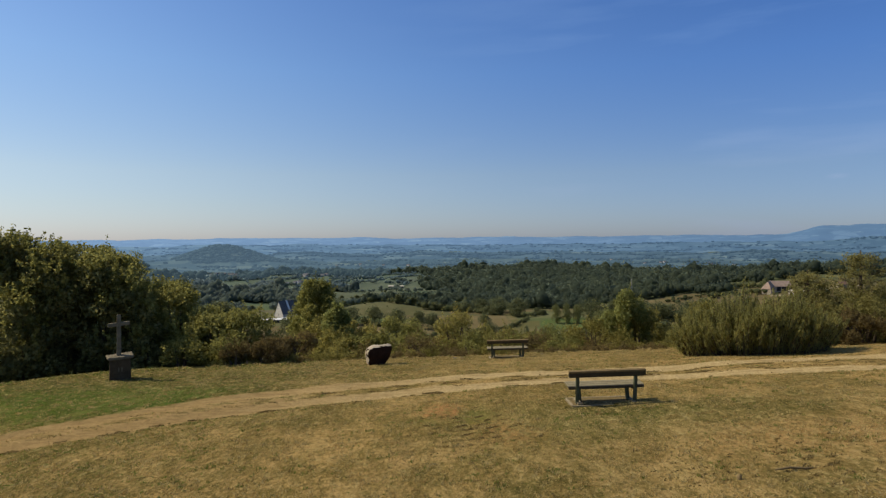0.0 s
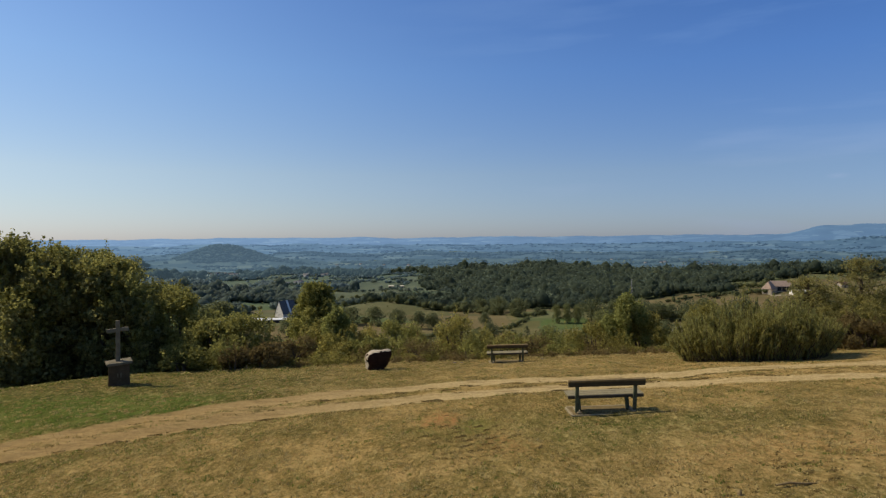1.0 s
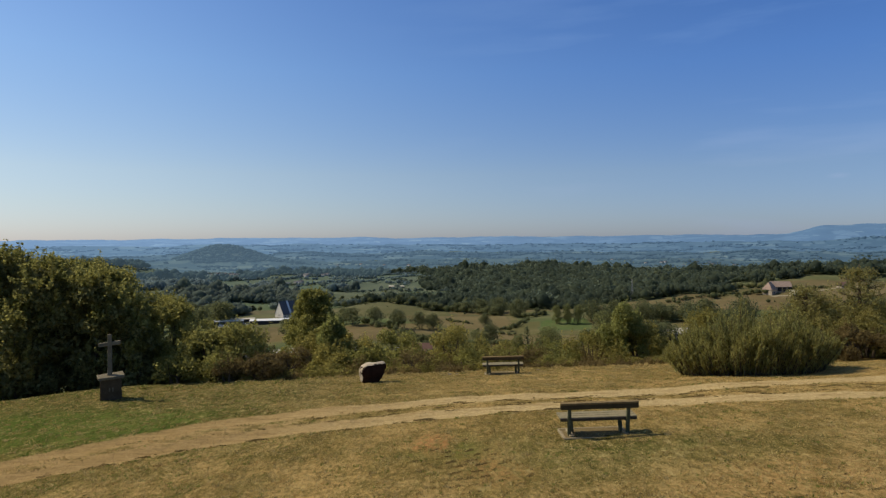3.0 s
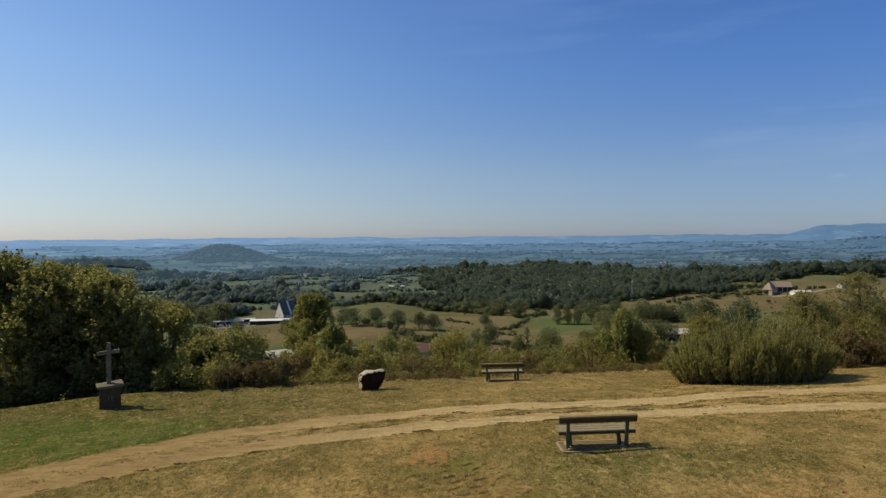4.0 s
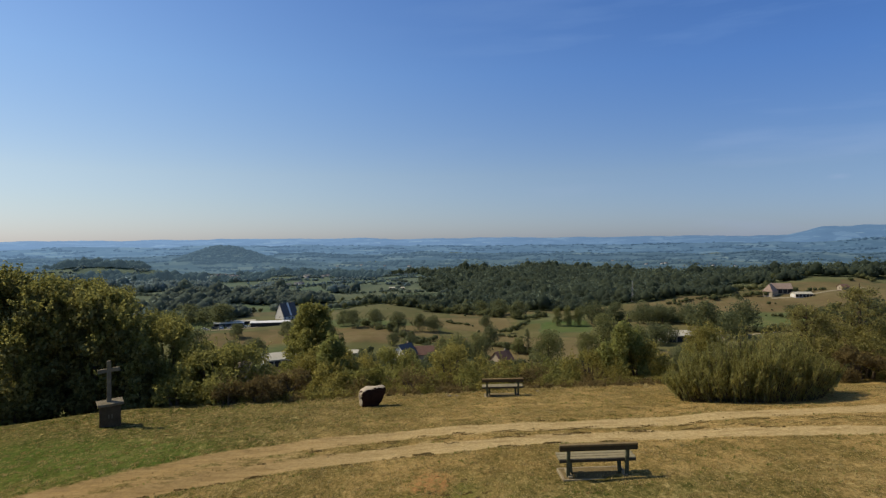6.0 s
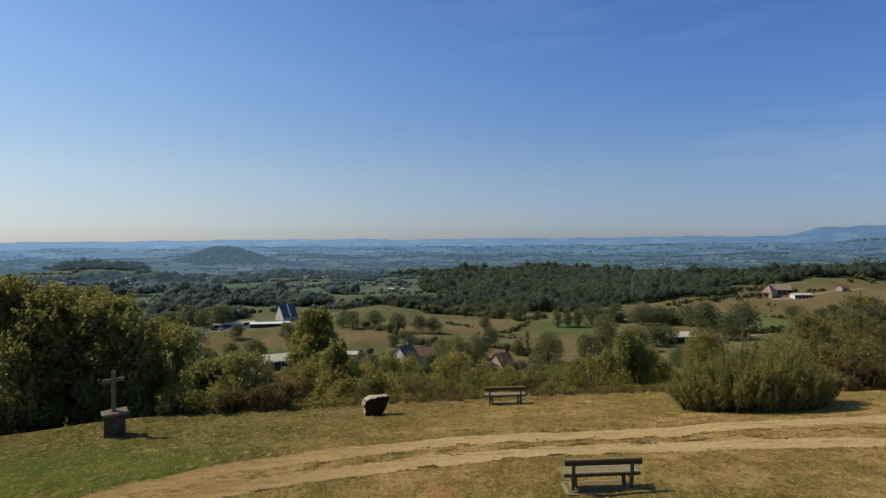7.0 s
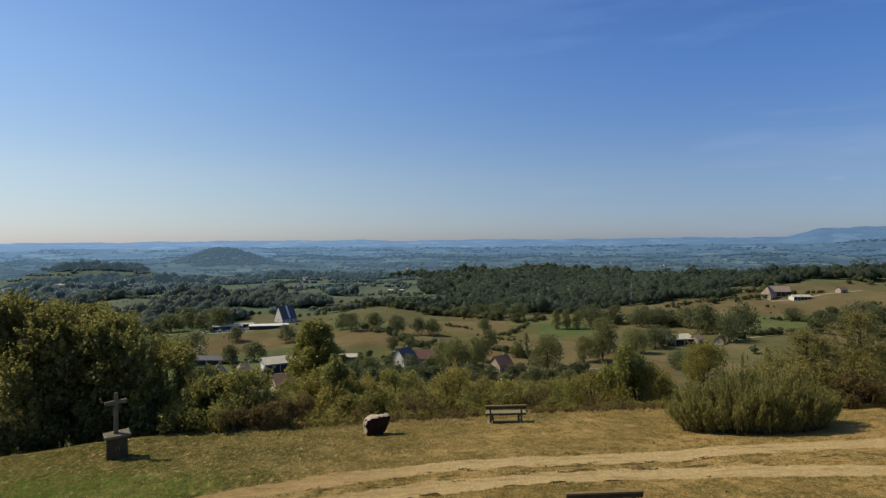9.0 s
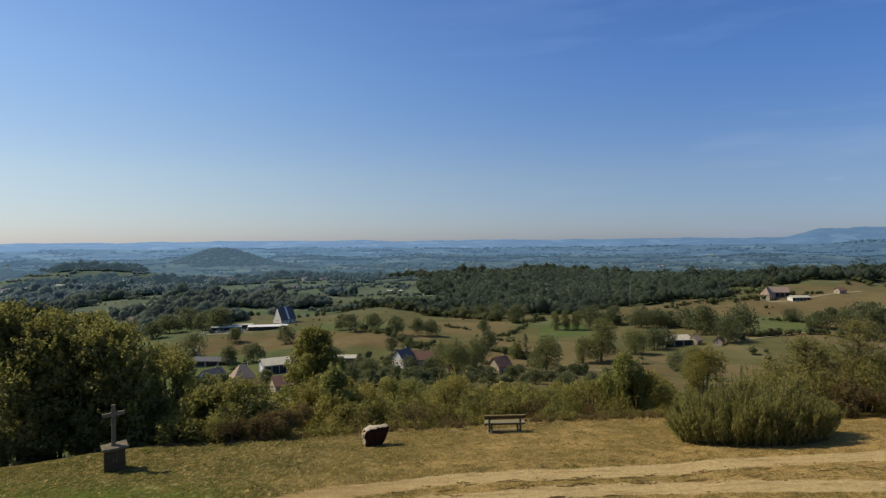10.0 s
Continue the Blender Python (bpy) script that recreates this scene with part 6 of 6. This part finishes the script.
# ---- grass of the hilltop ----
def scatter_grass():
    rng = np.random.default_rng(91)
    n = 260000
    r = np.sqrt(rng.uniform(7.5 ** 2, 33 ** 2, n))
    a = rng.uniform(-0.72, 0.72, n)
    x, y = r * np.sin(a), r * np.cos(a)
    d = y - brink(x)
    rut = np.minimum(np.abs(y - rut_far(x)) / 0.5, np.abs(y - rut_near(x)) / 0.5)
    tuft = rolls(x, y, 1.3, 92, 3)
    lush = np.exp(-((x + 11.5) / 5.5) ** 2 - ((y - 18.4) / 2.4) ** 2)
    keep = (d < 0.25 + 0.3 * tuft) & (rut > 1.15) & ((tuft > 0.3) | (rng.random(n) < 0.45) | (d > -1.2))
    worn = (y < rut_far(x)) & (y > rut_near(x)) & (rng.random(n) < 0.55 + 0.4 * ease(0, 5, -x))
    keep &= ~worn
    x, y, tuft, lush, d = x[keep], y[keep], tuft[keep], lush[keep], d[keep]
    high = rng.uniform(0.018, 0.05, len(x)) * (1 + 0.5 * np.maximum(tuft, 0)) * (1 + 2.2 * ease(-0.9, 0.8, d + 0.4 * tuft))
    green = rng.random(len(x)) < np.clip(lush * 1.2 + 0.5 * ease(3, 9, -x), 0.06, 0.85)
    turn = rng.uniform(0, 2 * np.pi, len(x))
    for name, pick, material, label in (("dry_grass", ~green, GRASS, "short dry straw-coloured grass on the hilltop"),
                                        ("green_grass", green, GRASS_GREEN, "fresh green grass near the cross")):
        px, py, h, t = x[pick], y[pick], high[pick], turn[pick]
        base = np.stack((px, py, land(px, py) - 0.01), 1)
        side = np.stack((np.cos(t), np.sin(t), t * 0), 1) * (0.012 + 0.22 * h)[:, None]
        tip = base + np.stack((np.cos(t * 7) * h * 1.3, np.sin(t * 7) * h * 1.3, h * 0.75), 1)
        v = np.stack((base - side, base + side, tip), 1).reshape(-1, 3)
        ob = new(name, solid(name, v, np.arange(len(v)).reshape(-1, 3), material))
        tagged(ob, label, "grass", kind="stuff")


scatter_grass()


def scatter_tufts():
    """Taller tussocks in the mown grass."""
    rng = np.random.default_rng(99)
    n, k = 30000, 9
    r, a = np.sqrt(rng.uniform(8 ** 2, 30 ** 2, n)), rng.uniform(-0.72, 0.72, n)
    x, y = r * np.sin(a), r * np.cos(a)
    rut = np.minimum(np.abs(y - rut_far(x)), np.abs(y - rut_near(x)))
    keep = (rolls(x, y, 0.9, 100, 3) > np.where(x < -3, 0.0, 0.25)) & (rut > 0.6) & (y < brink(x) - 0.1) & ~((y < rut_far(x)) & (y > rut_near(x)) & (rng.random(n) < 0.6))
    x, y = x[keep], y[keep]
    shade = rng.random(len(x)) + 0.35 * rolls(x, y, 3.0, 101, 2)
    for name, pick, material, label in (("straw_tuft", shade > 0.55, GRASS, "bleached straw tussocks in the mown grass"),
                                        ("brown_tuft", (shade <= 0.55) & (shade > 0.16), TURF, "brown withered tussocks in the mown grass"),
                                        ("green_tuft", shade <= 0.16, GRASS_GREEN, "green tussocks in the mown grass")):
        px, py = np.repeat(x[pick], k), np.repeat(y[pick], k)
        m = len(px)
        t, lean = rng.uniform(0, 2 * np.pi, m), rng.uniform(0.2, 0.9, m)
        px, py = px + rng.normal(0, 0.035, m), py + rng.normal(0, 0.035, m)
        h = rng.uniform(0.02, 0.062, m)
        base = np.stack((px, py, land(px, py) - 0.008), 1)
        side = np.stack((-np.sin(t), np.cos(t), t * 0), 1) * (0.006 + 0.12 * h)[:, None]
        tip = base + np.stack((np.cos(t) * h * lean, np.sin(t) * h * lean, h), 1)
        v = np.stack((base - side, base + side, tip), 1).reshape(-1, 3)
        tagged(new(name, solid(name, v, np.arange(3 * m).reshape(-1, 3), material)), label, "grass", kind="stuff")


scatter_tufts()


def scatter_scrub():
    """Low brambles and weeds where the lawn ends at the brink."""
    rng = np.random.default_rng(95)
    n, k = 620, 44
    x = rng.uniform(-8, 15.5, n)
    y = brink(x) + 0.25 + np.abs(rng.normal(0, 1.0, n))
    patch = rolls(x, y, 2.6, 96, 3)
    high = np.maximum(0.24 + 0.24 * patch, 0.07) * rng.uniform(0.7, 1.3, n)
    d = rng.normal(0, 1, (n, k, 3))
    d /= np.linalg.norm(d, axis=2)[:, :, None]
    d[:, :, 2] = np.abs(d[:, :, 2])
    reach = np.stack((high * 0.9, high * 0.9, high * 1.25), 1)[:, None] * rng.uniform(0.4, 1.1, (n, k, 1))
    centres = np.stack((x, y, land(x, y) - 0.03), 1)[:, None] + d * reach
    for name, pick, leaf, said in (("bramble_scrub", patch > 0.1, LEAF_BROOM, "low tangled brambles along the hill's brink"),
                                   ("weed_scrub", patch <= 0.1, LEAF_DRY, "russet withered weeds along the hill's brink")):
        v, f = leaves(rng, centres[pick].reshape(-1, 3), d[pick].reshape(-1, 3), 0.10, 0.5, 0.6)
        tagged(new(name, solid(name, v, f, leaf)), said, "scrub", kind="stuff")


scatter_scrub()


def scatter_verge():
    """Ragged brown turf along the edges of the wheel ruts."""
    rng = np.random.default_rng(93)
    n = 120000
    x = rng.uniform(-14, 19, n)
    which = rng.random(n) < 0.55
    y = np.where(which, (rut_far(x) + rut_near(x)) / 2 + rng.normal(0, 0.42, n), rut_near(x) - 0.42 - np.abs(rng.normal(0, 0.13, n)))
    patch = rolls(x, y * 3.2, 1.5, 94, 4)
    keep = (patch > np.where(which, 0.55 - 0.25 * ease(-2, 4, x), 0.35 + 0.03 * (x + 6))) & (np.abs(y - rut_far(x)) > 0.36) & (np.abs(y - rut_near(x)) > 0.34) & (y < brink(x)) & ((x > -5) | (rng.random(n) < 0.3))
    wild_x, wild_y = rng.uniform(-14, 9, 60000), rng.uniform(20.9, 25.5, 60000)
    wild = rolls(wild_x, wild_y * 2.2, 2.2, 97, 4) > 0.75 + 0.08 * (wild_y - 21)
    # scuffed places in the near lawn
    scar = np.vstack([rng.normal((cx, cy), (sx, sy), (12000, 2)) for cx, cy, sx, sy in ((0.45, 14.0, 0.5, 0.7), (0.9, 12.6, 0.8, 0.7), (7.2, 10.3, 1.5, 0.6), (6.0, 9.2, 1.6, 0.5))])
    scar = scar[rolls(scar[:, 0], scar[:, 1] * 1.4, 0.55, 98, 4) > 0.55]
    x = np.concatenate((x[keep], wild_x[wild], scar[:, 0]))
    y = np.concatenate((y[keep], wild_y[wild], scar[:, 1]))
    h = rng.uniform(0.012, 0.04, len(x))
    t = rng.uniform(0, 2 * np.pi, len(x))
    base = np.stack((x, y, land(x, y) - 0.01), 1)
    across = np.stack((np.cos(t), np.sin(t), t * 0), 1) * (0.012 + 0.3 * h)[:, None]
    tip = base + np.stack((np.cos(t * 7) * h * 0.5, np.sin(t * 7) * h * 0.5, h), 1)
    v = np.stack((base - across, base + across, tip), 1).reshape(-1, 3)
    ob = new("verge_grass", solid("verge_grass", v, np.arange(len(v)).reshape(-1, 3), TURF_DARK))
    tagged(ob, "brown grass tufts along the wheel ruts", "grass", kind="stuff")


scatter_verge()


def scatter_stones():
    """A few pale stones at the brink and on the ground."""
    for i, (x, y, s) in enumerate(((0.6, 28.0, 0.12), (0.95, 28.1, 0.08), (4.9, 28.7, 0.09))):
        bm = bmesh.new()
        bmesh.ops.create_icosphere(bm, subdivisions=2, radius=s)
        for v in bm.verts:
            v.co += noise.noise_vector(v.co * 5 + Vector((i * 3, 0, 0))) * s * 0.35
            v.co.z *= 0.45
        ob = part("stone", bm, GRANITE, None)
        ob.matrix_basis = pose(x, y, float(land(x, y)) + s * 0.1, 0, 0, 40 * i)
        tagged(ob, "small pale flat stone in dry grass", "stone", "loose stones")


scatter_stones()


def stump(x, y):
    v, f = tube(((0, 0, -0.03), (0.005, 0, 0.03), (0.012, 0.004, 0.075), (0.012, 0.004, 0.078)), (0.045, 0.035, 0.028, 0.002), 9)
    ob = new("stump", solid("stump", v, f, MOSSY_WOOD, True))
    ob.matrix_basis = pose(x, y, float(land(x, y)))
    tagged(ob, "short dark cut stump in dry grass", "stump")


def stick(x, y):
    v, f = join((tube(((-0.34, 0, 0.02), (-0.1, 0.03, 0.045), (0.12, 0.0, 0.04), (0.36, 0.06, 0.025)), (0.014, 0.022, 0.02, 0.008), 6),
                 tube(((0.08, 0.0, 0.04), (0.2, 0.12, 0.06), (0.3, 0.2, 0.03)), (0.012, 0.01, 0.004), 5)))
    ob = new("fallen_stick", solid("fallen_stick", v, f, MOSSY_WOOD, True))
    ob.matrix_basis = pose(x, y, float(land(x, y)))
    tagged(ob, "dark forked fallen stick on dry grass", "stick")


stump(4.56, 8.98)
stick(5.55, 9.13)
